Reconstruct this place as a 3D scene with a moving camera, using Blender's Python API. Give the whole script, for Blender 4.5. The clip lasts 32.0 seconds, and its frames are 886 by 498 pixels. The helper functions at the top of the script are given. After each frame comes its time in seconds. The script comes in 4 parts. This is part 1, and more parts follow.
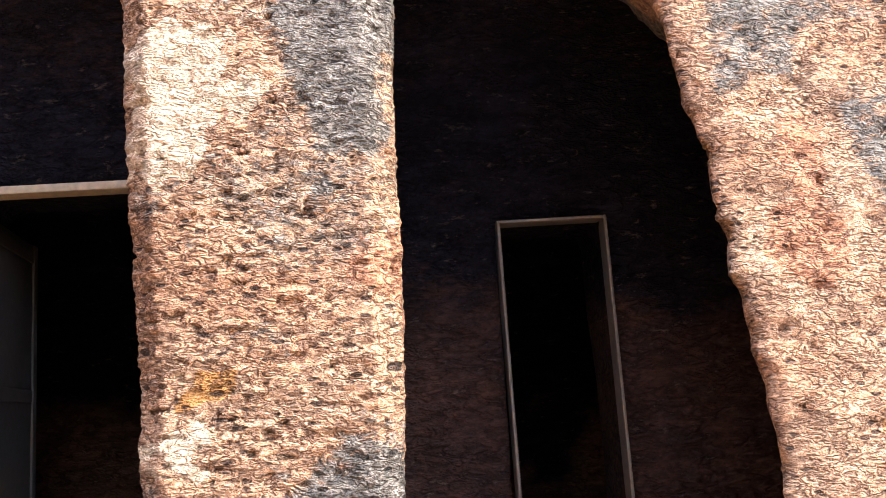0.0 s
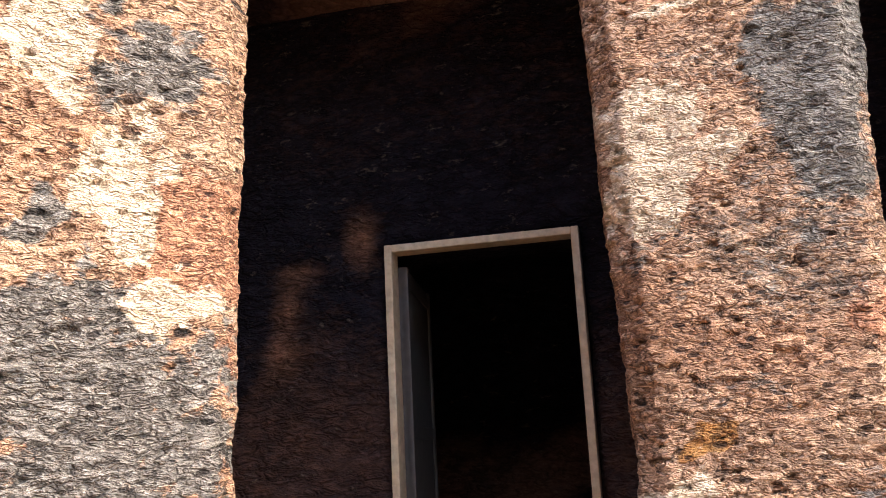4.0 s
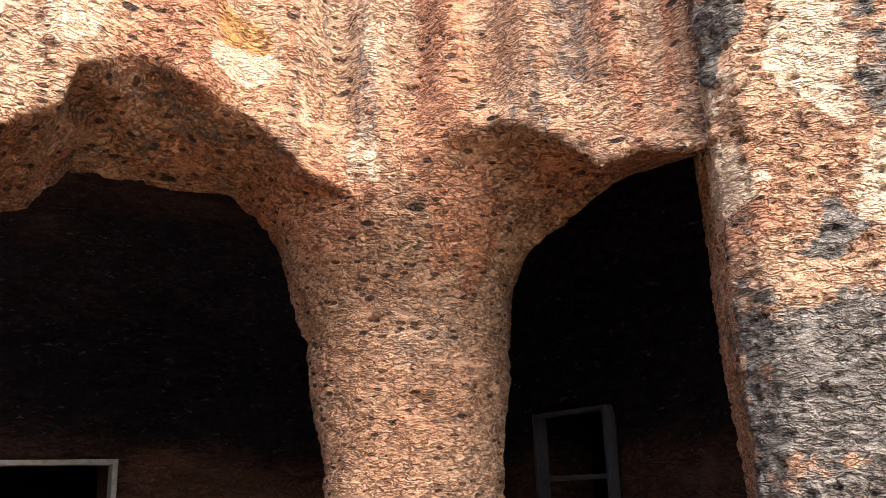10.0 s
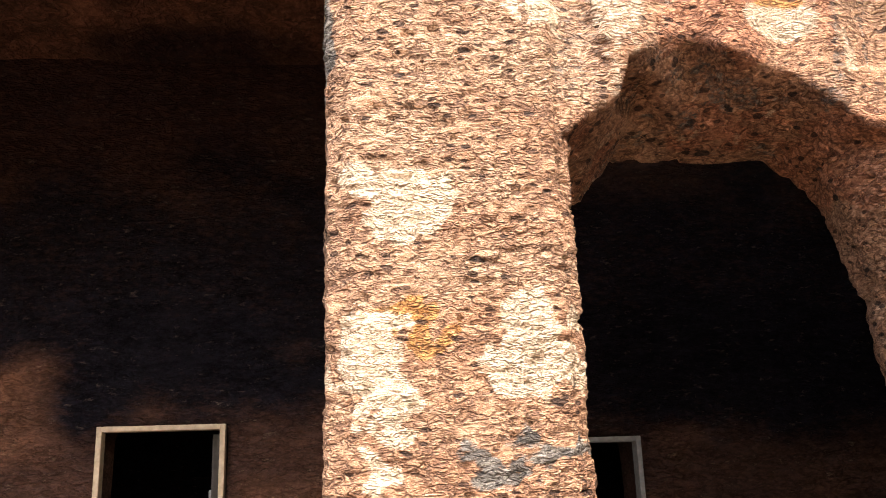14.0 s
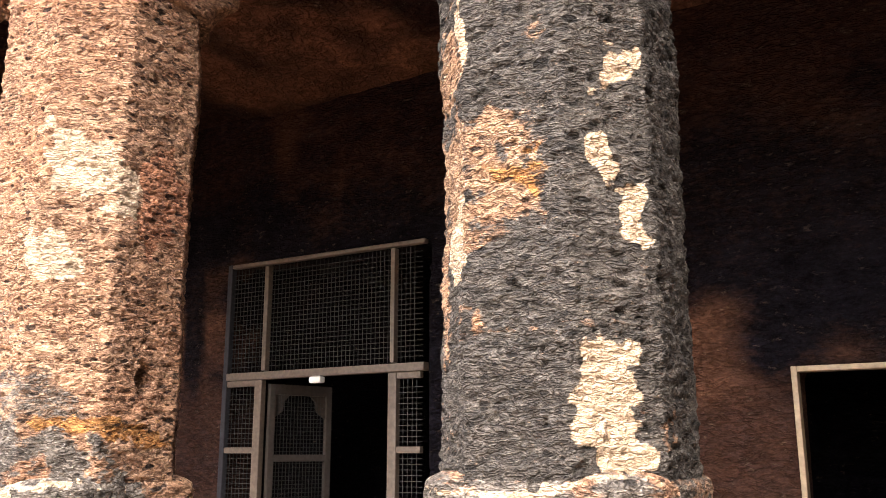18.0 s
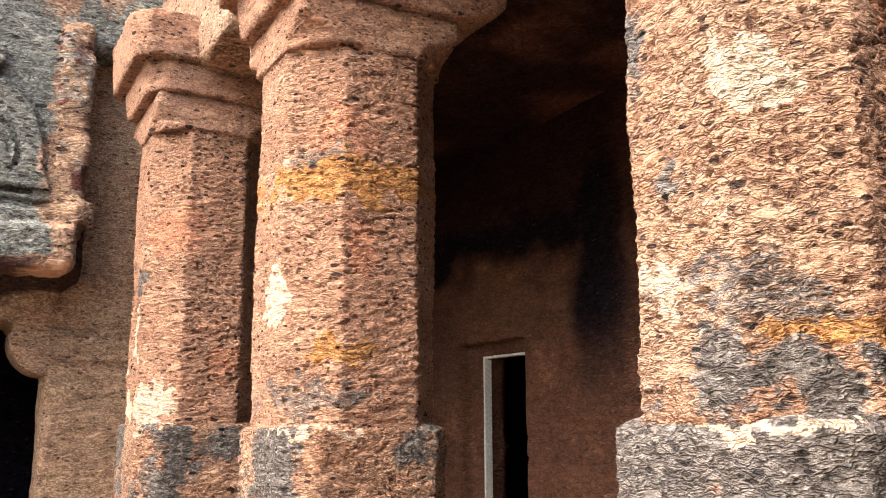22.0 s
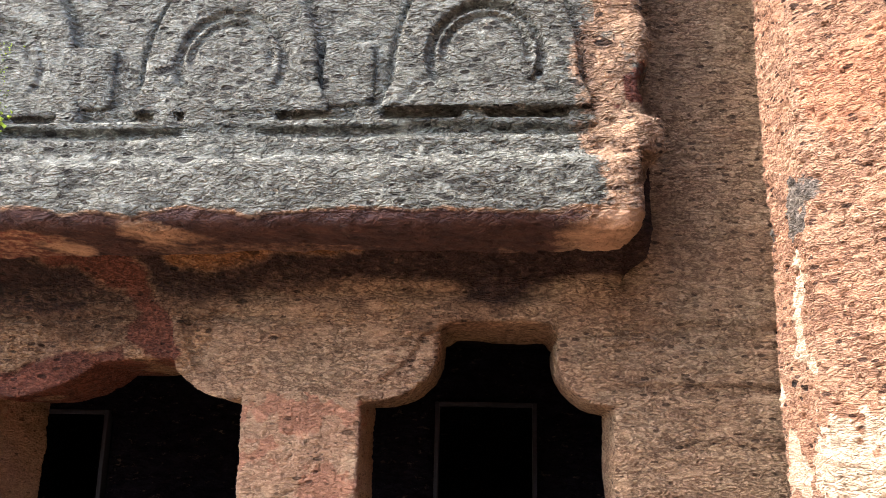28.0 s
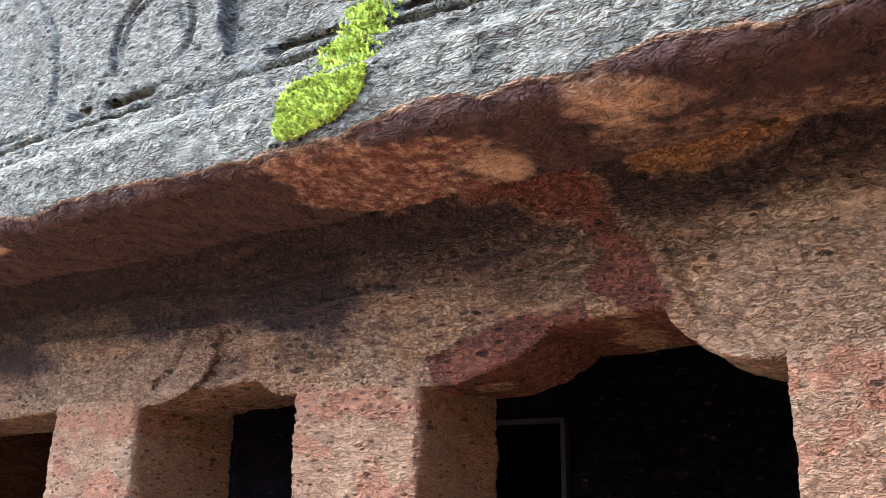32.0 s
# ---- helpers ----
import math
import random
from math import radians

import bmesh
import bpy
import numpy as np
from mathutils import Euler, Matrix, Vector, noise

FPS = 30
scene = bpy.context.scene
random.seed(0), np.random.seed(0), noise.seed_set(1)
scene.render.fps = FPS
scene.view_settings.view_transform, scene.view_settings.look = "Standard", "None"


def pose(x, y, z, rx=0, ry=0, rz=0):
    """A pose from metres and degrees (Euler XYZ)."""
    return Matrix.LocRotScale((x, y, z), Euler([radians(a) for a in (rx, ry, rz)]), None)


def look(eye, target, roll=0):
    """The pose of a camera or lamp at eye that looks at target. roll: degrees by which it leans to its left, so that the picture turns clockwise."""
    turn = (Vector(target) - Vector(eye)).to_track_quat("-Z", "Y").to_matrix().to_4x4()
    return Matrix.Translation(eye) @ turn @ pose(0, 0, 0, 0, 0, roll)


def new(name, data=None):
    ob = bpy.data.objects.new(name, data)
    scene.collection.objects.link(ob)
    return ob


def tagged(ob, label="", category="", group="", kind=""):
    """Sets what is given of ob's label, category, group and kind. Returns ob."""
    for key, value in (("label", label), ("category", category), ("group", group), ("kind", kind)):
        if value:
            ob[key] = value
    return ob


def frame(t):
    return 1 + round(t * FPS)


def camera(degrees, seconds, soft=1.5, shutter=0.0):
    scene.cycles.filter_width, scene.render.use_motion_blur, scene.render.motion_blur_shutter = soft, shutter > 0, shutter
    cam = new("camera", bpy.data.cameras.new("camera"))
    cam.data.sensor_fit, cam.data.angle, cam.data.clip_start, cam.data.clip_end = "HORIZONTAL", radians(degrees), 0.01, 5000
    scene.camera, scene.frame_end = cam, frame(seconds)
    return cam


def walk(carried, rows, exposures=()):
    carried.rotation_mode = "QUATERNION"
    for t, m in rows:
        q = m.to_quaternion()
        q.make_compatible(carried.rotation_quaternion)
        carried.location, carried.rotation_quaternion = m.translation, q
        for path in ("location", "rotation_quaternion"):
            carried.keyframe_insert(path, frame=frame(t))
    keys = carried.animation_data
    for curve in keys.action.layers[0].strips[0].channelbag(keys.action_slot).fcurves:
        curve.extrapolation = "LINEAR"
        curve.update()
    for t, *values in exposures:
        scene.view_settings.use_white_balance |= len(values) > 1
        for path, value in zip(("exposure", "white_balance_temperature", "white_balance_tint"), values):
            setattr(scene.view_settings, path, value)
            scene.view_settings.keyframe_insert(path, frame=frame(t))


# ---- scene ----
cam = camera(53.3, 32.0, soft=1.0)
PATH = [
    (0, (0.991, -0.981, 1.471), (2.957, -1.110, 1.815), -4.0),
    (0.5, (0.964, -0.911, 1.505), (2.932, -0.994, 1.853), -3.7),
    (1, (0.950, -0.826, 1.523), (2.917, -0.857, 1.883), -3.5),
    (1.5, (0.936, -0.759, 1.533), (2.900, -0.722, 1.908), -3.4),
    (2, (0.927, -0.674, 1.544), (2.886, -0.570, 1.934), -3.3),
    (2.5, (0.910, -0.613, 1.552), (2.860, -0.428, 1.956), -3.2),
    (3, (0.901, -0.539, 1.554), (2.839, -0.271, 1.973), -3.1),
    (3.5, (0.887, -0.472, 1.557), (2.808, -0.120, 1.988), -3.1),
    (4, (0.879, -0.413, 1.553), (2.779, 0.028, 1.997), -2.9),
    (4.5, (0.873, -0.351, 1.553), (2.749, 0.175, 2.007), -2.8),
    (6.5, (0.804, -0.236, 1.577), (2.528, 0.666, 2.040), -1.4),
    (7, (0.788, -0.224, 1.581), (2.461, 0.767, 2.047), -1.6),
    (7.5, (0.776, -0.221, 1.584), (2.391, 0.862, 2.055), -1.7),
    (8, (0.755, -0.214, 1.590), (2.307, 0.955, 2.064), -1.7),
    (8.5, (0.733, -0.205, 1.593), (2.216, 1.047, 2.076), -1.9),
    (9, (0.720, -0.195, 1.596), (2.126, 1.140, 2.088), -2.1),
    (9.5, (0.704, -0.173, 1.578), (1.967, 1.289, 2.096), -2.0),
    (10, (0.682, -0.142, 1.563), (1.797, 1.429, 2.103), -2.1),
    (10.5, (0.661, -0.119, 1.566), (1.666, 1.521, 2.115), -2.5),
    (11, (0.621, -0.114, 1.568), (1.535, 1.577, 2.121), -2.6),
    (11.5, (0.564, -0.090, 1.570), (1.343, 1.667, 2.123), -2.6),
    (12, (0.518, -0.072, 1.564), (1.196, 1.726, 2.119), -2.6),
    (12.5, (0.460, -0.073, 1.564), (1.030, 1.762, 2.118), -2.6),
    (13, (0.418, -0.068, 1.559), (0.878, 1.798, 2.111), -2.5),
    (13.5, (0.380, -0.051, 1.551), (0.730, 1.841, 2.099), -2.3),
    (15.5, (0.097, 0.000, 1.502), (-0.087, 1.932, 1.986), -1.2),
    (16, (-0.000, -0.000, 1.500), (-0.296, 1.919, 1.979), -1.0),
    (16.5, (-0.082, -0.016, 1.513), (-0.486, 1.886, 1.984), -0.8),
    (17, (-0.134, -0.032, 1.514), (-0.690, 1.834, 1.974), -0.5),
    (17.5, (-0.197, -0.032, 1.510), (-1.006, 1.740, 1.963), -0.2),
    (18, (-0.265, 0.040, 1.505), (-1.263, 1.714, 1.954), -0.1),
    (18.5, (-0.354, 0.169, 1.495), (-1.446, 1.783, 1.942), 0.0),
    (19, (-0.488, 0.188, 1.475), (-1.667, 1.741, 1.916), 0.2),
    (19.5, (-0.678, 0.154, 1.470), (-1.999, 1.593, 1.898), 0.1),
    (20, (-0.845, 0.200, 1.449), (-2.295, 1.513, 1.867), -0.1),
    (20.5, (-1.037, 0.328, 1.449), (-2.558, 1.561, 1.859), -0.0),
    (21, (-1.247, 0.384, 1.426), (-2.831, 1.539, 1.823), -0.1),
    (21.5, (-1.544, 0.376, 1.403), (-3.193, 1.438, 1.797), -0.3),
    (22, (-1.840, 0.441, 1.399), (-3.549, 1.405, 1.785), -0.1),
    (22.5, (-2.165, 0.549, 1.389), (-3.920, 1.426, 1.777), -0.2),
    (23, (-2.453, 0.572, 1.388), (-4.248, 1.362, 1.782), -0.5),
    (23.5, (-2.748, 0.595, 1.399), (-4.582, 1.281, 1.806), -0.6),
    (24, (-3.056, 0.666, 1.399), (-4.918, 1.266, 1.818), -0.5),
    (24.5, (-3.332, 0.696, 1.369), (-5.215, 1.215, 1.795), -0.6),
    (25, (-3.600, 0.636, 1.366), (-5.503, 1.069, 1.803), -0.8),
    (25.5, (-3.874, 0.608, 1.353), (-5.794, 0.949, 1.794), -0.8),
    (27.5, (-5.224, 0.749, 1.495), (-7.169, 0.698, 1.956), 1.2),
    (28, (-5.517, 0.639, 1.505), (-7.455, 0.503, 1.977), 1.3),
    (28.5, (-5.779, 0.464, 1.483), (-7.701, 0.216, 1.976), 1.3),
    (29, (-6.089, 0.361, 1.451), (-7.990, 0.010, 1.964), 1.4),
    (29.5, (-6.387, 0.266, 1.414), (-8.264, -0.176, 1.946), 1.6),
    (30, (-6.634, 0.090, 1.358), (-8.451, -0.526, 1.919), 1.4),
    (30.5, (-6.859, -0.079, 1.351), (-8.613, -0.853, 1.922), 1.3),
    (31, (-7.108, -0.178, 1.372), (-8.833, -1.013, 1.945), 1.0),
    (31.5, (-7.260, -0.249, 1.373), (-8.955, -1.149, 1.936), 0.7),
    (32, (-7.307, -0.319, 1.359), (-8.963, -1.303, 1.900), 0.6),
]
walk(cam, [(t, look(eye, target, roll)) for t, eye, target, roll in PATH], [(0, 4.5, 6800, 8), (2, 4.25, 6800, 8), (4, 3.75, 6850, 9), (8, 3.45, 6750, 9), (13, 3.1, 6700, 9), (17, 3.3, 6700, 10), (20, 3.1, 6800, 12), (24, 3.05, 6650, 12), (28, 3.15, 6450, 12), (30, 3.3, 6200, 11), (32, 3.4, 5800, 9)])

# ---------------------------------------------------------------- light
world = bpy.data.worlds.new("sky")
scene.world = world
world.use_nodes = True
wt = world.node_tree
sky = wt.nodes.new("ShaderNodeTexSky")
sky.sky_type, sky.sun_disc = "NISHITA", False
sky.sun_elevation, sky.sun_rotation = radians(51), radians(173)
sky.air_density, sky.dust_density = 1.2, 3.0
wt.links.new(sky.outputs[0], wt.nodes["Background"].inputs[0])
wt.nodes["Background"].inputs[1].default_value = 0.15
sun = new("sun", bpy.data.lights.new("sun", "SUN"))
sun.data.energy, sun.data.angle, sun.data.color = 1.35, radians(75), (1.0, 0.92, 0.80)
sun.matrix_world = look((1.6, -13.0, 16), (0, 0, 0))


# ---------------------------------------------------------------- materials
def nodes_of(m):
    nt = m.node_tree
    return nt, nt.nodes, nt.links, nt.nodes["Principled BSDF"]


def rock_material(name, a, b, grey, grain=30.0, bump=1.0, rough=0.9, attrs=True, open_pores=1.0, red=(0.66, 0.31, 0.18), mottle=1.0, crumb=1.0, spec=0.25):
    """Laterite: two earth tones, layered nodules with crevice shade painted in, open holes, and patches carried by mesh
    attributes.
    """
    m = bpy.data.materials.new(name)
    m.use_nodes = True
    nt, n, l, bs = nodes_of(m)
    mp = n.new("ShaderNodeMapping")
    mp.inputs["Scale"].default_value = (1, 1, 2.3)
    geo = n.new("ShaderNodeNewGeometry")
    l.new(geo.outputs["Position"], mp.inputs[0])

    def noise_tex(scale, detail=6, rough_=0.6, dist=0.0, vec=None):
        t = n.new("ShaderNodeTexNoise")
        t.inputs["Scale"].default_value, t.inputs["Detail"].default_value = scale, detail
        t.inputs["Roughness"].default_value, t.inputs["Distortion"].default_value = rough_, dist
        l.new(vec or mp.outputs[0], t.inputs["Vector"])
        return t.outputs["Fac"]

    def ramp(sock, p0, p1, c0=(0, 0, 0, 1), c1=(1, 1, 1, 1)):
        r = n.new("ShaderNodeValToRGB")
        r.color_ramp.elements[0].position, r.color_ramp.elements[1].position = p0, p1
        r.color_ramp.elements[0].color, r.color_ramp.elements[1].color = c0, c1
        l.new(sock, r.inputs[0])
        return r.outputs[0]

    def calc(op, x, y, clamp=False):
        t = n.new("ShaderNodeMath")
        t.operation, t.use_clamp = op, clamp
        for s, v in ((t.inputs[0], x), (t.inputs[1], y)):
            if hasattr(v, "is_linked"):
                l.new(v, s)
            else:
                s.default_value = v
        return t.outputs[0]

    def mix(fac, c1, c2, mode="MIX"):
        x = n.new("ShaderNodeMix")
        x.data_type, x.blend_type = "RGBA", mode
        for s, v in ((x.inputs[0], fac), (x.inputs[6], c1), (x.inputs[7], c2)):
            if hasattr(v, "is_linked"):
                l.new(v, s)
            else:
                s.default_value = v if not isinstance(v, tuple) else (*v, 1)
        return x.outputs[2]

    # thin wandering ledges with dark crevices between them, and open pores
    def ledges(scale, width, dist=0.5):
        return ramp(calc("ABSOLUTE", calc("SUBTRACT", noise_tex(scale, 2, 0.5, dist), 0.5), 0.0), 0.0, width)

    def pores(scale, rarity, gain):
        v = n.new("ShaderNodeTexVoronoi")
        v.inputs["Scale"].default_value = scale
        wob = n.new("ShaderNodeMixRGB")
        wob.blend_type = "ADD"
        wob.inputs[0].default_value = 0.35 / scale
        wn = n.new("ShaderNodeTexNoise")
        wn.inputs["Scale"].default_value, wn.inputs["Detail"].default_value = scale * 2.2, 2
        l.new(mp.outputs[0], wn.inputs["Vector"])
        l.new(mp.outputs[0], wob.inputs[1])
        l.new(wn.outputs["Color"], wob.inputs[2])
        l.new(wob.outputs[0], v.inputs["Vector"])
        sep = n.new("ShaderNodeSeparateColor")
        l.new(v.outputs["Color"], sep.inputs[0])
        reach = calc("MULTIPLY", calc("SUBTRACT", sep.outputs[0], rarity), gain)
        return ramp(calc("SUBTRACT", reach, v.outputs["Distance"]), 0.0, 0.07)
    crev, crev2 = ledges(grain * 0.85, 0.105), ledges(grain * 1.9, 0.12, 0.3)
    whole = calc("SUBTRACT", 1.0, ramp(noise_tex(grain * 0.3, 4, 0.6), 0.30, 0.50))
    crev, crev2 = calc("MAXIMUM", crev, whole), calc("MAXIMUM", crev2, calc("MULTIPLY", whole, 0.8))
    hole, hole2 = pores(grain * 0.36, 0.82, 1.9), pores(grain * 0.8, 0.54, 1.0)
    fine = noise_tex(grain * 2.6, 5, 0.7)
    mid = noise_tex(grain * 0.55, 6, 0.68, 0.2)

    col = mix(ramp(noise_tex(1.6, 5), 0.38, 0.64), a, b)
    col = mix(ramp(noise_tex(4.0, 6, 0.7, 0.4), 0.50, 0.72), col, tuple(c * 0.66 for c in a))
    if attrs:
        blotch = calc("SUBTRACT", noise_tex(grain * 0.9, 7, 0.75, 0.2), 0.5)

        def attr(nm, gain=1.0):
            t = n.new("ShaderNodeAttribute")
            t.attribute_name = nm
            k = calc("MULTIPLY_ADD", t.outputs["Fac"], 1 + 1.4 * mottle * gain)
            k.node.inputs[2].default_value = -0.7 * mottle * gain
            return calc("ADD", k, calc("MULTIPLY", blotch, (0.3 + 5.5 * mottle) * gain), True)
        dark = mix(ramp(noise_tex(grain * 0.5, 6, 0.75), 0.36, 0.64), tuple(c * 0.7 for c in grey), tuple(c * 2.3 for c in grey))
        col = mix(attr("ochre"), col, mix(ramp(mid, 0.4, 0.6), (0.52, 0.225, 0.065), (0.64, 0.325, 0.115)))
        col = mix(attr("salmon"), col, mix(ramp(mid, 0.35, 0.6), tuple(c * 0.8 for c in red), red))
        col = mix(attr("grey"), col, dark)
        col = mix(attr("cream", 0.8), col, mix(ramp(fine, 0.4, 0.6), (0.62, 0.43, 0.30), (0.88, 0.70, 0.53)))
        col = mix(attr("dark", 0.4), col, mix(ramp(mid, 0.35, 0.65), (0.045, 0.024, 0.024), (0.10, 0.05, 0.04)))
    plain = col
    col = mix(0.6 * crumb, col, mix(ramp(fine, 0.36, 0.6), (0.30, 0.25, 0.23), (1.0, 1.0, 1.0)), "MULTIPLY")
    # crevices and pores are darkened in the base colour, painting their shade
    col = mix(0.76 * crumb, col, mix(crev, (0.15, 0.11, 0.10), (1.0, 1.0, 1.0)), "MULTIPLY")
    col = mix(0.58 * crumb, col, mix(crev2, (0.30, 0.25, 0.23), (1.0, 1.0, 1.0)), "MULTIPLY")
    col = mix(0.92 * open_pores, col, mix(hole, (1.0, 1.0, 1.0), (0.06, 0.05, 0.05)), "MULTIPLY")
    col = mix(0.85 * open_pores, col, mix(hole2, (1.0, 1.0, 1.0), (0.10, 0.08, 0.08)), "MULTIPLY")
    if attrs:
        even = n.new("ShaderNodeAttribute")
        even.attribute_name = "smooth"
        col = mix(calc("MULTIPLY", even.outputs["Fac"], 0.6), col, plain)
        col = mix(calc("MULTIPLY", attr("cream", 0.8), 0.38), col, (0.72, 0.53, 0.36))
    l.new(col, bs.inputs["Base Color"])
    bs.inputs["Roughness"].default_value = rough
    bs.inputs["Specular IOR Level"].default_value = spec
    size = 51.0 / grain
    h = calc("MULTIPLY", fine, 0.006 * size)
    h = calc("ADD", h, calc("MULTIPLY", crev, 0.0085 * size))
    h = calc("ADD", h, calc("MULTIPLY", crev2, 0.0035 * size))
    h = calc("ADD", h, calc("MULTIPLY", mid, 0.016 * size))
    h = calc("SUBTRACT", h, calc("MULTIPLY", hole, 0.022 * size * open_pores))
    h = calc("SUBTRACT", h, calc("MULTIPLY", hole2, 0.012 * size * open_pores))
    if attrs:
        h = calc("MULTIPLY", h, calc("SUBTRACT", 1.0, calc("MULTIPLY", even.outputs["Fac"], 0.75)))
    bp = n.new("ShaderNodeBump")
    bp.inputs["Strength"].default_value, bp.inputs["Distance"].default_value = 1.0, bump
    l.new(h, bp.inputs["Height"])
    l.new(bp.outputs[0], bs.inputs["Normal"])
    return m


def plain_material(name, color, rough=0.6, metal=0.0, wear=0.25, scale=30.0):
    m = bpy.data.materials.new(name)
    m.use_nodes = True
    nt, n, l, bs = nodes_of(m)
    t = n.new("ShaderNodeTexNoise")
    t.inputs["Scale"].default_value, t.inputs["Detail"].default_value = scale, 8
    geo = n.new("ShaderNodeNewGeometry")
    l.new(geo.outputs["Position"], t.inputs["Vector"])
    r = n.new("ShaderNodeValToRGB")
    r.color_ramp.elements[0].color = (*(c * (1 - wear) for c in color), 1)
    r.color_ramp.elements[1].color = (*(min(1, c * (1 + wear * 0.4)) for c in color), 1)
    r.color_ramp.elements[0].position, r.color_ramp.elements[1].position = 0.35, 0.65
    l.new(t.outputs["Fac"], r.inputs[0])
    l.new(r.outputs[0], bs.inputs["Base Color"])
    bs.inputs["Roughness"].default_value, bs.inputs["Metallic"].default_value = rough, metal
    bp = n.new("ShaderNodeBump")
    bp.inputs["Strength"].default_value, bp.inputs["Distance"].default_value = 0.2, 0.004
    l.new(t.outputs["Fac"], bp.inputs["Height"])
    l.new(bp.outputs[0], bs.inputs["Normal"])
    return m


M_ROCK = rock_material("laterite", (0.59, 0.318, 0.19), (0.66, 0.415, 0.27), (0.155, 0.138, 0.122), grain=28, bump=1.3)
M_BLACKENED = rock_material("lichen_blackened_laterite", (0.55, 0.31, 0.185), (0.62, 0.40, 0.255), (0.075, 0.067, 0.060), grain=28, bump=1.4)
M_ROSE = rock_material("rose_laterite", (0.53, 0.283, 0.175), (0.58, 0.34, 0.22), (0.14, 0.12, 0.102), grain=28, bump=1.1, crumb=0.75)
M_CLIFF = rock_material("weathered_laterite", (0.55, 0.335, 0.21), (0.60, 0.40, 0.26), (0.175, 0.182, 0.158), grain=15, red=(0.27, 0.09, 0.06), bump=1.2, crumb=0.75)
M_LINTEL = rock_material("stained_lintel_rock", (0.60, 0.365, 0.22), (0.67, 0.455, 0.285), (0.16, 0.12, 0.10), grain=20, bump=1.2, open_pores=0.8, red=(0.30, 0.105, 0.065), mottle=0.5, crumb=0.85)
# Very low albedo: soot, plus shade painted in for the dark interiors.
M_WALL = rock_material("sooty_shaded_rock", (0.18, 0.085, 0.055), (0.14, 0.068, 0.046), (0.007, 0.006, 0.009), grain=12, bump=0.35, open_pores=0.2, mottle=0.15, crumb=0.55, spec=0.04)
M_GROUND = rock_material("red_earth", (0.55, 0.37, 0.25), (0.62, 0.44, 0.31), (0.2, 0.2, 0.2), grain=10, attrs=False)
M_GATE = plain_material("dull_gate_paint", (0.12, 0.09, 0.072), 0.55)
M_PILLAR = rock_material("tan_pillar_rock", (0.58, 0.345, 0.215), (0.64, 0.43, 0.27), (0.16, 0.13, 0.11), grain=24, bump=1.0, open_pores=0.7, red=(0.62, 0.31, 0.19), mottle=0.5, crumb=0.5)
M_PALE = plain_material("pale_frame_paint", (0.55, 0.54, 0.50), 0.5)
# Shaded copy of the grey frame paint, for frames deep in the dark.
M_SHADED_FRAME = plain_material("shaded_frame_paint", (0.022, 0.021, 0.028), 0.9)
M_FRAME = plain_material("tan_frame_paint", (0.36, 0.26, 0.17), 0.55)
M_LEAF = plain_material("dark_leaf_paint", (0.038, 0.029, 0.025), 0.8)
M_STEEL = plain_material("grey_steel_paint", (0.20, 0.19, 0.19), 0.5)
M_WIRE = plain_material("wire_mesh", (0.022, 0.02, 0.02), 0.7, 0.0)
M_MOSS = plain_material("bright_moss", (0.34, 0.46, 0.05), 0.9, 0, 0.6, 40.0)
M_LAMP = plain_material("white_lamp_plastic", (0.8, 0.8, 0.78), 0.4, 0, 0.05)

# ---------------------------------------------------------------- mesh tools
RNG = np.random.RandomState(7)
TABLE = RNG.rand(65536).astype(np.float32)


def vnoise(p, scale=1.0, seed=0):
    """Smooth value noise, 0 to 1, on an (N, 3) array."""
    q = p * np.asarray(scale, float)
    i = np.floor(q).astype(np.int64)
    f = (q - i).astype(np.float32)
    f = f * f * (3 - 2 * f)
    out = np.zeros(len(q), np.float32)
    for dx in (0, 1):
        wx = f[:, 0] if dx else 1 - f[:, 0]
        for dy in (0, 1):
            wy = f[:, 1] if dy else 1 - f[:, 1]
            for dz in (0, 1):
                wz = f[:, 2] if dz else 1 - f[:, 2]
                k = ((i[:, 0] + dx) * 73856093) ^ ((i[:, 1] + dy) * 19349663) ^ ((i[:, 2] + dz) * 83492791) ^ (seed * 2654435)
                out += wx * wy * wz * TABLE[(k ^ (k >> 13)) & 65535]
    return out


def fbm(p, scale, octaves=4, seed=0, gain=0.5):
    total, amp, norm = 0, 1.0, 0.0
    for o in range(octaves):
        total = total + amp * vnoise(p, np.asarray(scale) * 2.0 ** o, seed + o)
        norm += amp
        amp *= gain
    return total / norm


def step(x, a, b):
    t = np.clip((x - a) / (b - a), 0, 1)
    return t * t * (3 - 2 * t)


def relief(p, size=1.0):
    """How far a hewn, pitted laterite face stands out, in metres."""
    lump = (fbm(p, 2.6, 3, 3) - 0.5) * 0.04
    layer = (vnoise(p, (6, 6, 24), 9) - 0.5) * 0.010
    chip = (fbm(p, (24, 24, 60), 3, 21) - 0.5) * 0.021
    pit = -0.014 * step(vnoise(p, (24, 24, 60), 31), 0.80, 0.87) - 0.010 * step(vnoise(p, (42, 42, 90), 37), 0.78, 0.86)
    return (lump + layer + chip + pit) * size


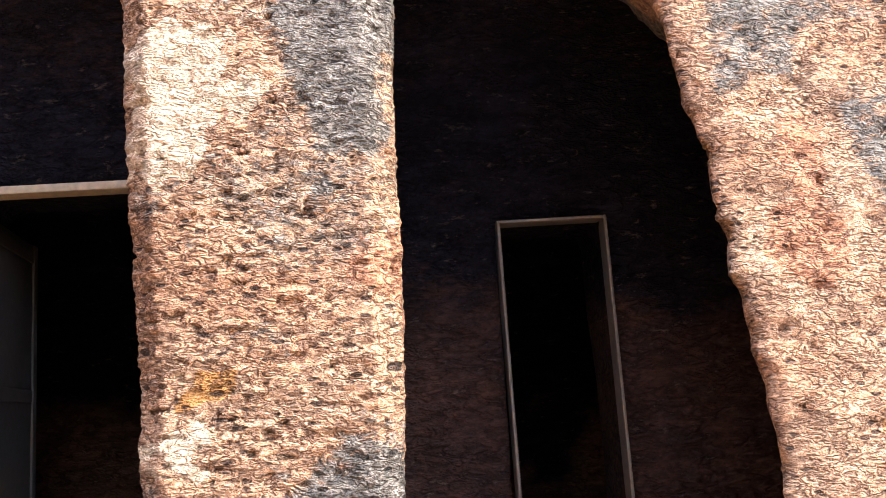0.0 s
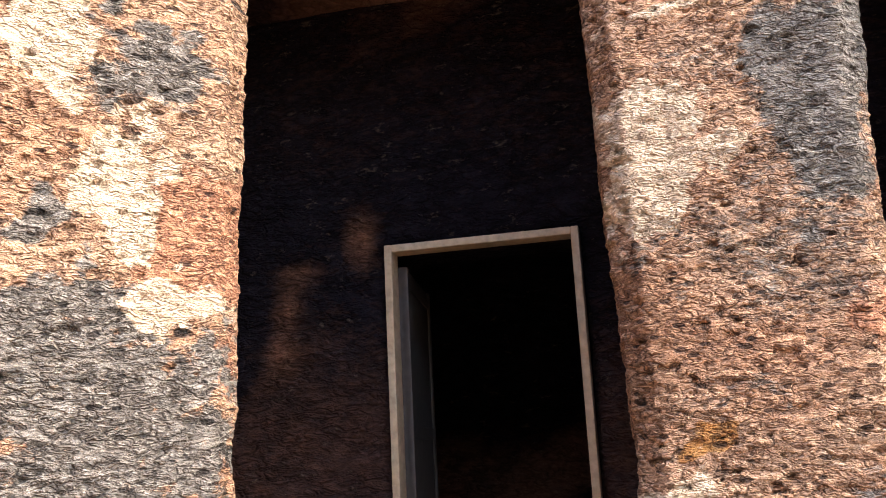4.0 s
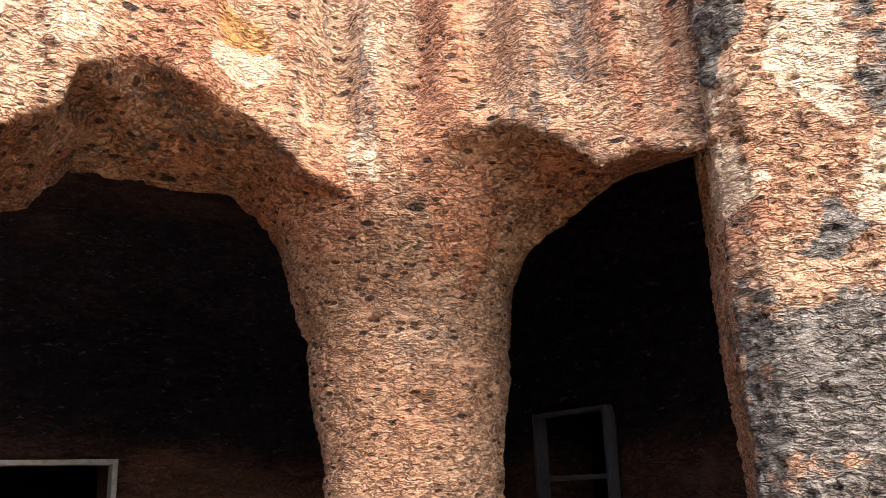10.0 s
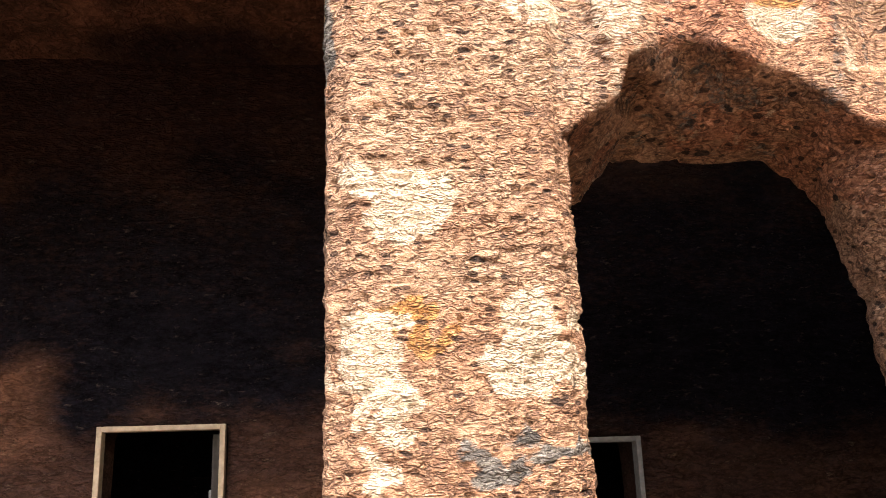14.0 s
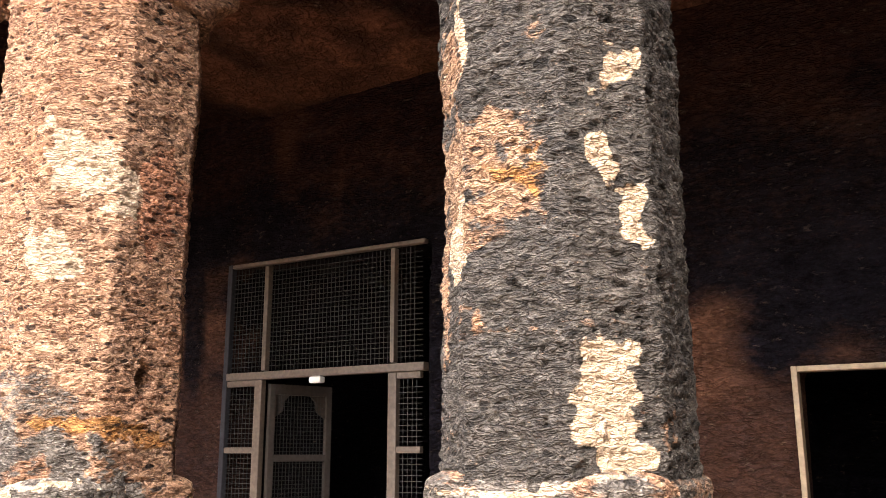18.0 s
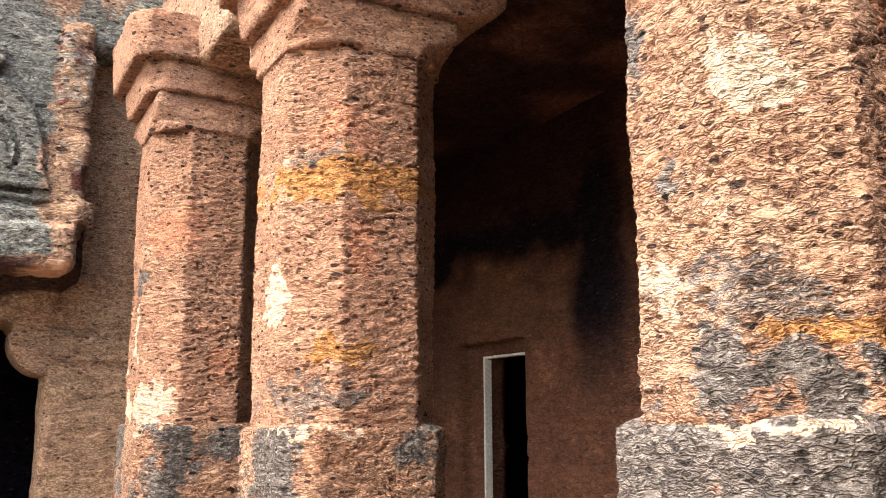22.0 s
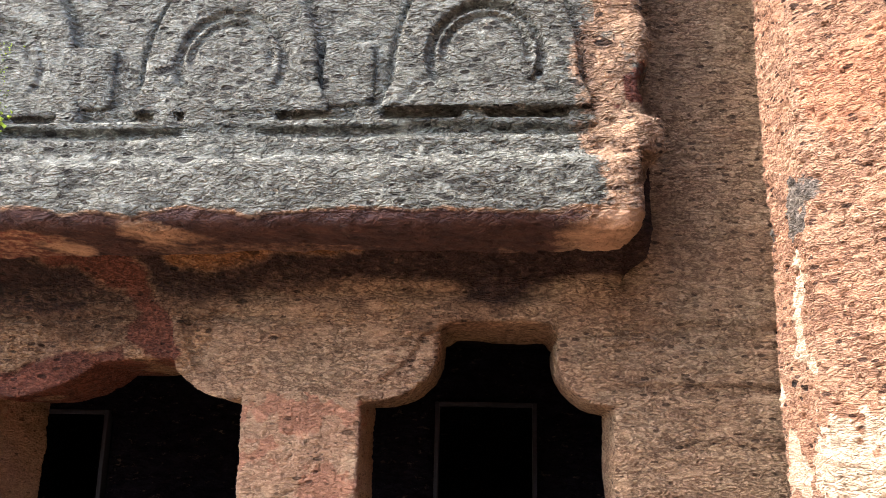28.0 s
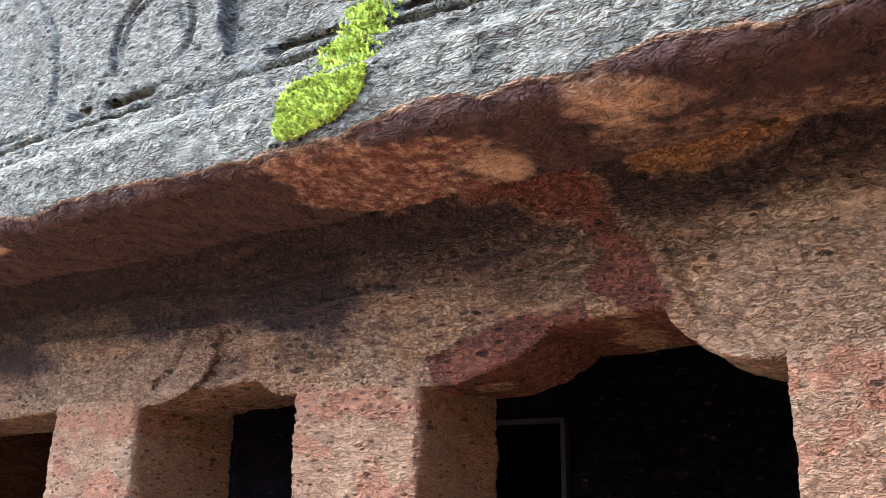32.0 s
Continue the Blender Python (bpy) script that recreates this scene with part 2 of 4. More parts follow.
def mesh_object(name, verts, faces, mat, parent=None, label="", smooth=True, attrs=None):
    me = bpy.data.meshes.new(name)
    verts, faces = np.asarray(verts, np.float32), np.asarray(faces, np.int32)
    me.vertices.add(len(verts))
    me.vertices.foreach_set("co", verts.ravel())
    k = faces.shape[1]
    me.loops.add(faces.size)
    me.loops.foreach_set("vertex_index", faces.ravel())
    me.polygons.add(len(faces))
    me.polygons.foreach_set("loop_start", np.arange(0, faces.size, k, dtype=np.int32))
    me.polygons.foreach_set("use_smooth", np.full(len(faces), smooth))
    me.update(calc_edges=True)
    me.validate()
    for nm, vals in (attrs or {}).items():
        at = me.attributes.new(nm, "FLOAT", "POINT")
        at.data.foreach_set("value", np.asarray(vals, np.float32))
    me.materials.append(mat)
    ob = new(name, me)
    if parent:
        ob.parent = parent
        if parent.type == "EMPTY":
            ob.location = -parent.location
    if label:
        ob["label"] = label
    return ob


def part(name, bm, mat, parent=None, label=""):
    me = bpy.data.meshes.new(name)
    bm.to_mesh(me)
    bm.free()
    me.materials.append(mat)
    ob = new(name, me)
    if parent:
        ob.parent = parent
        if parent.type == "EMPTY":
            ob.location = -parent.location
    if label:
        ob["label"] = label
    return ob


def thing(name, label, category, at=(0, 0, 0), group="", kind=""):
    ob = new(name)
    ob.location = at
    ob.empty_display_size = 0.1
    return tagged(ob, label, category, group, kind)


def box_bm(lo, hi, bevel=0.0, bm=None):
    bm2 = bmesh.new()
    lo, hi = Vector(lo), Vector(hi)
    bmesh.ops.create_cube(bm2, size=1, matrix=Matrix.Translation((lo + hi) / 2) @ Matrix.Diagonal((*(hi - lo), 1)))
    if bevel:
        bmesh.ops.bevel(bm2, geom=bm2.edges[:], offset=bevel, segments=2, affect="EDGES", profile=0.6)
    if bm is None:
        return bm2
    tmp = bpy.data.meshes.new("tmp")
    bm2.to_mesh(tmp)
    bm2.free()
    bm.from_mesh(tmp)
    bpy.data.meshes.remove(tmp)
    return bm


# ------- distance fields and their surface
def sd_box(p, c, h, r=0.03):
    q = np.abs(p - np.asarray(c)) - (np.asarray(h) - r)
    return np.linalg.norm(np.maximum(q, 0), axis=1) + np.minimum(q.max(1), 0) - r


def sd_turned(p, c, h, turn, r=0.03):
    """A box turned about z by turn radians."""
    d = p - np.asarray(c)
    ca, sa = math.cos(turn), math.sin(turn)
    return sd_box(np.stack([d[:, 0] * ca + d[:, 1] * sa, -d[:, 0] * sa + d[:, 1] * ca, d[:, 2]], 1), (0, 0, 0), h, r)


def smin(a, b, k):
    h = np.clip(0.5 + 0.5 * (b - a) / k, 0, 1)
    return b + (a - b) * h - k * h * (1 - h)


def smax(a, b, k):
    return -smin(-a, -b, k)


def hull(field, lo, hi, cell):
    """Vertices and quads of the surface where field(points) is zero."""
    n = np.ceil((np.asarray(hi, float) - lo) / cell).astype(int) + 1
    ax = [lo[k] + cell * np.arange(n[k]) for k in range(3)]
    d = np.empty(n, np.float32)
    for i in range(0, n[0], 12):
        g = np.stack(np.meshgrid(ax[0][i:i + 12], ax[1], ax[2], indexing="ij"), -1)
        d[i:i + 12] = field(g.reshape(-1, 3)).reshape(g.shape[:3])
    s = d < 0
    corners = [(a, b, c) for a in (0, 1) for b in (0, 1) for c in (0, 1)]
    view = lambda v, o: v[o[0]:n[0] - 1 + o[0], o[1]:n[1] - 1 + o[1], o[2]:n[2] - 1 + o[2]]
    cnt = sum(view(s, o).astype(np.int8) for o in corners)
    cells = np.argwhere((cnt > 0) & (cnt < 8))
    index = np.full(n - 1, -1, np.int64)
    index[tuple(cells.T)] = np.arange(len(cells))
    acc, num = np.zeros((len(cells), 3)), np.zeros(len(cells))
    for o in corners:
        for k in range(3):
            if o[k]:
                continue
            o2 = tuple(1 if j == k else o[j] for j in range(3))
            va, vb = d[tuple((cells + o).T)], d[tuple((cells + o2).T)]
            cross = (va < 0) != (vb < 0)
            t = np.where(cross, va / np.where(cross, va - vb, 1), 0)
            pos = np.array(o, float)[None] + 0
            pos = np.repeat(pos, len(cells), 0)
            pos[:, k] += t
            acc += pos * cross[:, None]
            num += cross
    verts = (cells + acc / num[:, None]) * cell + np.asarray(lo)
    quads = []
    for k in range(3):
        u, v = (k + 1) % 3, (k + 2) % 3
        sl0 = [slice(None)] * 3
        sl1 = [slice(None)] * 3
        sl0[k], sl1[k] = slice(0, -1), slice(1, None)
        for flip in (False, True):
            hit = (s[tuple(sl0)] & ~s[tuple(sl1)]) if not flip else (~s[tuple(sl0)] & s[tuple(sl1)])
            e = np.argwhere(hit)
            e = e[(e[:, u] > 0) & (e[:, v] > 0) & (e[:, u] < n[u] - 1) & (e[:, v] < n[v] - 1)]
            q = []
            for du, dv in ((1, 1), (0, 1), (0, 0), (1, 0)):
                c = e.copy()
                c[:, u] -= du
                c[:, v] -= dv
                q.append(index[tuple(c.T)])
            q = np.stack(q, 1)
            quads.append(q[:, ::-1] if flip else q)
    return verts, np.concatenate(quads)


def main_body(v, f):
    """Drops crumbs that hang loose from the largest connected surface."""
    lab = np.arange(len(v))
    while True:
        was = lab
        lab = lab.copy()
        np.minimum.at(lab, f.ravel(), np.repeat(lab[f].min(1), 4))
        lab = lab[lab[lab]]
        if (lab == was).all():
            break
    names, count = np.unique(lab, return_counts=True)
    keep = np.isin(lab, names[count == count.max()])
    remap = np.cumsum(keep) - 1
    return v[keep], remap[f[keep[f[:, 0]]]]


def stain(p, lo=0.50, hi=0.62, scale=(1.3, 1.3, 0.9), seed=50):
    return step(fbm(p, scale, 4, seed, 0.55), lo, hi)


def blank(v):
    return {k: np.zeros(len(v)) for k in ("grey", "ochre", "salmon", "cream", "dark", "smooth")}


def rock(name, field, lo, hi, cell, mat, parent=None, label="", size=1.0, marks=None):
    """A rock body from a distance field, roughened by the laterite relief."""
    def rough(p):
        d = np.array(field(p))
        near = np.abs(d) < 0.06 + 0.06 * size
        d[near] -= relief(p[near], size)
        return d
    v, f = hull(rough, lo, hi, cell)
    if name == "frieze":
        v, f = main_body(v, f)
    at = blank(v)
    if marks:
        marks(v, at)
    return mesh_object(name, v, f, mat, parent, label, True, at)


# ---------------------------------------------------------------- pillars
def prism(normals, th):
    r = np.full(th.shape, 9.0)
    for phi, a in normals:
        c = np.cos(th - phi)
        r = np.where(c > 0.05, np.minimum(r, a / np.maximum(c, 0.05)), r)
    return r


def shaft(name, parent, cx, cy, z0, z1, normals, face, mat, taper=0.0, n=330, dz=0.0068, size=1.0, marks=(), grey=(0.6, 0.7), shoulder=0.0, fade=1.0, label=""):
    """A rough prism round (cx, cy). face: the way towards the viewer, in radians. marks: kind, u, z, half width, half height."""
    k = int(n * 0.72)
    th = np.concatenate([face + np.linspace(-1.75, 1.75, k, endpoint=False), face + np.linspace(1.75, 2 * math.pi - 1.75, n - k, endpoint=False)])
    zs = np.arange(z0, z1, dz)
    r0 = prism(normals, th)
    soft = 0.5 * (r0 + np.roll(r0, 1)) * 0.5 + 0.25 * (np.roll(r0, 2) + np.roll(r0, -1))
    T, Z = np.meshgrid(th, zs)
    R = np.broadcast_to(soft, T.shape) * (1 + taper * (Z - z0) / (z1 - z0))
    if shoulder:
        R = R * (1 - 0.32 * np.clip((Z - z1 + shoulder) / shoulder, 0, 1) ** 3)
    p = np.stack([cx + R * np.cos(T), cy + R * np.sin(T), Z], -1).reshape(-1, 3)
    R = R.ravel() + relief(p, size)
    Tf = T.ravel()
    p = np.stack([cx + R * np.cos(Tf), cy + R * np.sin(Tf), p[:, 2]], 1)
    m = len(zs)
    a = np.arange(m - 1)[:, None] * n + np.arange(n)[None]
    b = np.arange(m - 1)[:, None] * n + (np.arange(n)[None] + 1) % n
    faces = np.stack([a, b, b + n, a + n], -1).reshape(-1, 4)
    u = -np.sin(Tf - face) * np.mean(r0)
    for kind, mu, mz, hu, hz in marks:
        if kind == "hole":
            dent = 0.16 * (1 - step(np.hypot((u - mu) / hu, (p[:, 2] - mz) / hz), 0.7, 1.25)) * (np.cos(Tf - face) > 0)
            p[:, 0] -= dent * np.cos(Tf)
            p[:, 1] -= dent * np.sin(Tf)
    at = blank(p)
    u = -np.sin(Tf - face) * np.mean(r0)
    wob = (fbm(p, 5.0, 3, 71) - 0.5)
    wob2 = (fbm(p, 9.0, 3, 75) - 0.5)
    fine_wob = fbm(p, (24, 24, 30), 3, 79) - 0.5
    at["grey"] = step(fbm(p, (2.2, 2.2, 1.6), 4, 50, 0.55) + 0.12 * fine_wob, *grey)
    for kind, mu, mz, hu, hz in marks:
        if kind == "hole":
            continue
        d = np.hypot((u - mu + wob * 0.2) / hu, (p[:, 2] - mz + wob2 * 0.3) / hz) + wob * 0.8 + fine_wob * 0.9
        at[kind] = np.maximum(at[kind], (fade if kind == "grey" else 1.0) * (1 - step(d, *((0.85, 1.1) if kind == "cream" else (0.7, 1.25)))) * (np.cos(Tf - face) > -0.2))
    return mesh_object(name, p, faces, mat, parent, label, True, at)


def octagon(a, turn, cut=1.0):
    return [(turn + i * math.pi / 4, a * (cut if i % 2 else 1.0)) for i in range(8)]


def facing(cx, cy, ex, ey):
    return math.atan2(ey - cy, ex - cx)


def capital(parent, cx, cy, z, r, mat):
    """A chipped square abacus, then two stepped fascias to the court and rounded corbels to the veranda."""
    h = r * 1.05

    def f1(p):
        q = np.abs(p - np.array((cx, cy, z)))
        chip = (q[:, 0] + q[:, 1]) * 0.7071 - (h * 1.10 + 1.6 * np.maximum(p[:, 2] - z, 0) + 0.12 * (fbm(p, 7.0, 2, 15) - 0.5))
        return np.maximum(sd_box(p, (cx, cy, z + 0.07), (h, h, 0.14), 0.01), chip)
    rock("abacus", f1, (cx - h * 1.3, cy - h * 1.3, z - 0.15), (cx + h * 1.3, cy + h * 1.3, z + 0.34), 0.02, mat, parent, size=0.8)

    def f2(p, z0, front, wide, tall, back):
        q = p - np.array((cx, cy, z0))
        lean = 0.12 * q[:, 2]
        s = np.clip((q[:, 1] - h * 0.6) / (back - h * 0.6), 0, 1)
        d = sd_box(np.stack([q[:, 0], q[:, 1] + lean, q[:, 2]], 1), (0, (back - front) / 2, tall / 2), (wide, (back + front) / 2, tall / 2), 0.012)
        worn = (np.abs(q[:, 0]) - q[:, 1]) * 0.7071 - ((wide + front) * 0.7071 - 0.03 - 0.10 * fbm(p, 6.0, 2, 17))
        return np.maximum(np.maximum(d, worn), tall * 0.9 * (1 - np.sqrt(np.maximum(0, 1 - s ** 2))) - q[:, 2])
    for z0, front, wide, tall, back in ((z + 0.19, h * 1.16, h * 1.10, 0.25, h * 1.7), (z + 0.43, h * 1.40, h * 1.22, 0.36, h * 2.1)):
        rock("bracket", lambda p: f2(p, z0, front, wide, tall, back), (cx - wide - 0.15, cy - front - 0.2, z0 - 0.12), (cx + wide + 0.15, cy + back + 0.15, z0 + tall + 0.12), 0.024, mat, parent, size=0.9)


def base(parent, cx, cy, z0, z1, h, mat, face, turn=0.0, marks=()):
    """A chamfered square block whose worn top edge stands a little proud of the shaft."""
    sides = [(turn + i * math.pi / 2, h * 1.04) for i in range(4)] + [(turn + math.pi / 4 + i * math.pi / 2, h * 1.24) for i in range(4)]
    shaft("base", parent, cx, cy, z0, 0.7, sides, face, mat, dz=0.03, n=120, grey=(0.42, 0.55))
    shaft("plinth_top", parent, cx, cy, 0.69, z1 + 0.04, sides, face, mat, dz=0.009, grey=(0.44, 0.60), shoulder=0.07, marks=(("cream", 0.1, z1, 0.3, 0.02), *marks))


PI = math.pi
MARKS_A = (
    ("cream", 0.21, 2.44, 0.120, 0.072), ("cream", 0.12, 2.32, 0.132, 0.074), ("cream", 0.20, 2.18, 0.101, 0.094),
    ("cream", 0.15, 2.69, 0.136, 0.045), ("cream", 0.21, 1.39, 0.088, 0.041), ("grey", 0.06, 2.52, 0.180, 0.059),
    ("grey", -0.30, 2.42, 0.090, 0.180), ("grey", -0.12, 2.26, 0.169, 0.084), ("grey", -0.07, 2.07, 0.270, 0.113),
    ("grey", -0.06, 1.92, 0.222, 0.074), ("grey", 0.11, 1.68, 0.125, 0.035), ("grey", -0.03, 1.64, 0.087, 0.029),
    ("salmon", -0.30, 1.81, 0.059, 0.148), ("ochre", 0.15, 1.53, 0.088, 0.058), ("salmon", 0.35, 2.60, 0.044, 0.282),
)
MARKS_B = (
    ("cream", 0.33, 2.58, 0.134, 0.077), ("cream", 0.31, 2.33, 0.133, 0.100), ("cream", -0.11, 2.26, 0.131, 0.154),
    ("cream", -0.19, 2.13, 0.061, 0.061), ("cream", 0.03, 2.70, 0.077, 0.193), ("cream", 0.04, 2.51, 0.063, 0.095),
    ("salmon", 0.28, 2.16, 0.137, 0.084), ("salmon", -0.28, 2.09, 0.094, 0.196), ("cream", -0.24, 1.95, 0.076, 0.076),
    ("salmon", -0.33, 1.75, 0.059, 0.093), ("grey", 0.39, 2.92, 0.084, 0.187), ("grey", 0.20, 2.77, 0.058, 0.141),
    ("grey", -0.16, 2.57, 0.120, 0.160), ("grey", 0.07, 2.17, 0.069, 0.130), ("grey", 0.01, 1.92, 0.328, 0.112),
    ("grey", -0.01, 1.73, 0.350, 0.160), ("grey", -0.03, 1.54, 0.329, 0.129), ("ochre", 0.39, 2.70, 0.036, 0.073),
)
MARKS_D = (
    ("cream", 0.16, 1.87, 0.078, 0.107), ("cream", 0.14, 1.76, 0.105, 0.056), ("cream", 0.07, 2.28, 0.116, 0.071),
    ("cream", -0.35, 2.88, 0.141, 0.076), ("cream", -0.23, 1.88, 0.112, 0.089), ("grey", 0.31, 2.78, 0.043, 0.266),
    ("grey", -0.21, 1.63, 0.136, 0.050), ("grey", 0.29, 2.44, 0.022, 0.063), ("cream", 0.18, 1.63, 0.055, 0.055),
    ("ochre", 0.08, 1.95, 0.086, 0.043),
)
MARKS_E = (
    ("cream", -0.15, 2.57, 0.050, 0.092), ("cream", -0.14, 2.31, 0.039, 0.084), ("cream", -0.20, 2.12, 0.045, 0.081),
    ("cream", -0.11, 1.66, 0.076, 0.114), ("cream", -0.15, 1.53, 0.042, 0.061), ("cream", -0.20, 1.47, 0.058, 0.073),
    ("cream", 0.29, 2.09, 0.030, 0.118), ("cream", 0.27, 2.79, 0.028, 0.106), ("salmon", -0.30, 1.90, 0.023, 0.132),
    ("grey", -0.03, 2.47, 0.343, 0.155), ("grey", 0.01, 2.02, 0.329, 0.110), ("grey", 0.07, 1.91, 0.249, 0.093),
    ("grey", 0.01, 1.68, 0.334, 0.167), ("grey", -0.02, 1.47, 0.327, 0.104), ("grey", -0.30, 2.45, 0.069, 0.208),
    ("grey", 0.18, 2.64, 0.101, 0.203), ("ochre", 0.10, 2.27, 0.15, 0.058), ("ochre", 0.10, 1.79, 0.034, 0.034),
    ("grey", 0.16, 2.52, 0.20, 0.16), ("grey", 0.20, 1.98, 0.16, 0.14), ("grey", 0.22, 1.66, 0.14, 0.22), ("grey", 0.15, 2.85, 0.25, 0.2),
)
MARKS_F = (
    ("cream", 0.02, 2.61, 0.162, 0.129), ("cream", -0.12, 2.55, 0.104, 0.094), ("cream", 0.13, 2.23, 0.118, 0.092),
    ("cream", 0.36, 1.73, 0.050, 0.096), ("salmon", -0.30, 2.54, 0.082, 0.206), ("grey", 0.10, 1.69, 0.186, 0.069),
    ("ochre", -0.11, 1.58, 0.254, 0.068), ("grey", 0.21, 1.77, 0.120, 0.044), ("hole", -0.27, 1.79, 0.033, 0.053),
)
MARKS_G = (
    ("ochre", -0.02, 2.61, 0.451, 0.124), ("cream", 0.33, 2.00, 0.073, 0.175), ("salmon", -0.09, 2.27, 0.078, 0.112),
    ("grey", 0.15, 2.74, 0.171, 0.045), ("grey", 0.12, 1.53, 0.323, 0.075), ("salmon", -0.01, 2.86, 0.171, 0.114),
    ("ochre", 0.02, 1.74, 0.190, 0.081),
)
MARKS_H = (
    ("cream", 0.26, 1.54, 0.196, 0.150), ("salmon", 0.13, 2.84, 0.170, 0.197), ("salmon", -0.19, 1.84, 0.118, 0.164),
    ("cream", 0.42, 1.99, 0.034, 0.241), ("grey", 0.41, 2.44, 0.070, 0.091),
)

# x, y, apothem, top of base, foot of capital, seen from, material, marks, lichen
ROW = (
    (-1.295, 2.48, 0.335, 1.43, 3.45, (-0.25, 0.0), M_BLACKENED, MARKS_E, (0.36, 0.50), "octagonal pillar dark with lichen, ragged pale plaster scars"),
    (-3.48, 2.46, 0.385, 1.39, 3.5, (-1.0, 0.35), M_ROCK, MARKS_F, (0.66, 0.75), "tan octagonal laterite pillar with cream plaster scars"),
    (-6.19, 2.29, 0.435, 1.37, 3.36, (-2.2, 0.55), M_ROSE, MARKS_G, (0.72, 0.8), "rose octagonal laterite pillar with an ochre band"),
    (-8.71, 2.12, 0.45, 1.38, 3.62, (-3.3, 0.65), M_ROSE, MARKS_H, (0.8, 0.9), "rose octagonal laterite pillar beside the side cave"),
)
for x, y, a, zb, zc, eye, mat, marks, grey, label in ROW:
    pil = thing("pillar", label, "pillar", (x, y, 0), "pillars of the veranda")
    fa = facing(x, y, *eye)
    shaft("shaft", pil, x, y, zb - 0.05, zc + 0.05, octagon(a, PI / 2, 1.04), fa, mat, marks=marks, grey=grey, fade=0.6 if -7 < x < -3 else 1.0)
    base(pil, x, y, 0.0, zb, a * 1.0, M_ROCK, fa)
    capital(pil, x, y, zc, a, mat)

# the right wing's piers
PIERS = (
    (3.54, -0.67, 0.313, (0.93, -0.67), MARKS_A, (0.5, 0.68), 0.0, 0.2, "square laterite pier with dark lichen and cream scars"),
    (2.99, 1.12, 0.355, (0.78, -0.22), MARKS_B, (0.62, 0.72), 0.71, 0.10, "laterite pier streaked grey, salmon and white"),
    (0.62, 2.50, 0.34, (0.4, -0.06), MARKS_D, (0.7, 0.8), 0.0, 0.0, "pale square laterite pier with a broken arch"),
)
for x, y, a, eye, marks, grey, turn, taper, label in PIERS:
    pil = thing("pier", label, "pillar", (x, y, 0), "piers of the court")
    fa = facing(x, y, *eye)
    faces = [(turn + i * PI / 2, a) for i in range(4)] + [(turn + PI / 4 + i * PI / 2, a * 1.27) for i in range(4)]
    shaft("shaft", pil, x, y, 0.95, 2.95, faces, fa, M_ROCK, marks=marks, grey=grey, taper=taper, fade=0.38 if x > 3.3 else 1.0)
    shaft("head", pil, x, y, 2.94, 4.2, [(t, q * (1 + taper)) for t, q in faces], fa, M_ROCK, marks=marks, grey=grey, dz=0.03, n=140)
    shaft("base", pil, x, y, 0.0, 0.96, faces, fa, M_ROCK, dz=0.03, n=140, grey=(0.5, 0.6))


def blot(v, at, kind, x, y, z, rx, ry, rz):
    w = fbm(v, 5.0, 3, 71) - 0.5
    d = np.sqrt(((v[:, 0] - x) / rx) ** 2 + ((v[:, 1] - y) / ry) ** 2 + ((v[:, 2] - z) / rz) ** 2) + w * 1.1
    at[kind] = np.maximum(at[kind], 1 - step(d, 0.8, 1.1))


def corner_marks(v, at):
    rise = step(v[:, 2], 2.3, 2.7)
    at["grey"] = np.maximum(0.35 * stain(v, 0.58, 0.72), 0.5 * stain(v, 0.54, 0.66, (9, 9, 0.8), 52) * rise)
    at["salmon"] = stain(v, 0.54, 0.64, (6, 6, 1.0), 57) * rise
    at["cream"] = 0.55 * stain(v, 0.60, 0.70, (6, 6, 2.0), 58) * rise
    for args in (("cream", 1.61, 2.25, 2.86, 0.12, 0.2, 0.07), ("salmon", 2.45, 2.2, 2.45, 0.06, 0.3, 0.22), ("salmon", 2.75, 1.8, 2.9, 0.2, 0.25, 0.25),
                 ("salmon", 1.85, 2.6, 2.5, 0.2, 0.4, 0.2), ("ochre", 1.5, 2.25, 2.95, 0.2, 0.2, 0.12), ("salmon", 2.62, 1.75, 2.55, 0.25, 0.25, 0.1), ("salmon", 2.36, 2.02, 2.42, 0.16, 0.2, 0.2), ("salmon", 1.95, 2.3, 2.5, 0.14, 0.3, 0.14)):
        blot(v, at, *args)


WING = np.array((2.15, 1.98)), np.array((0.505, -0.863)), np.array((0.863, 0.505))


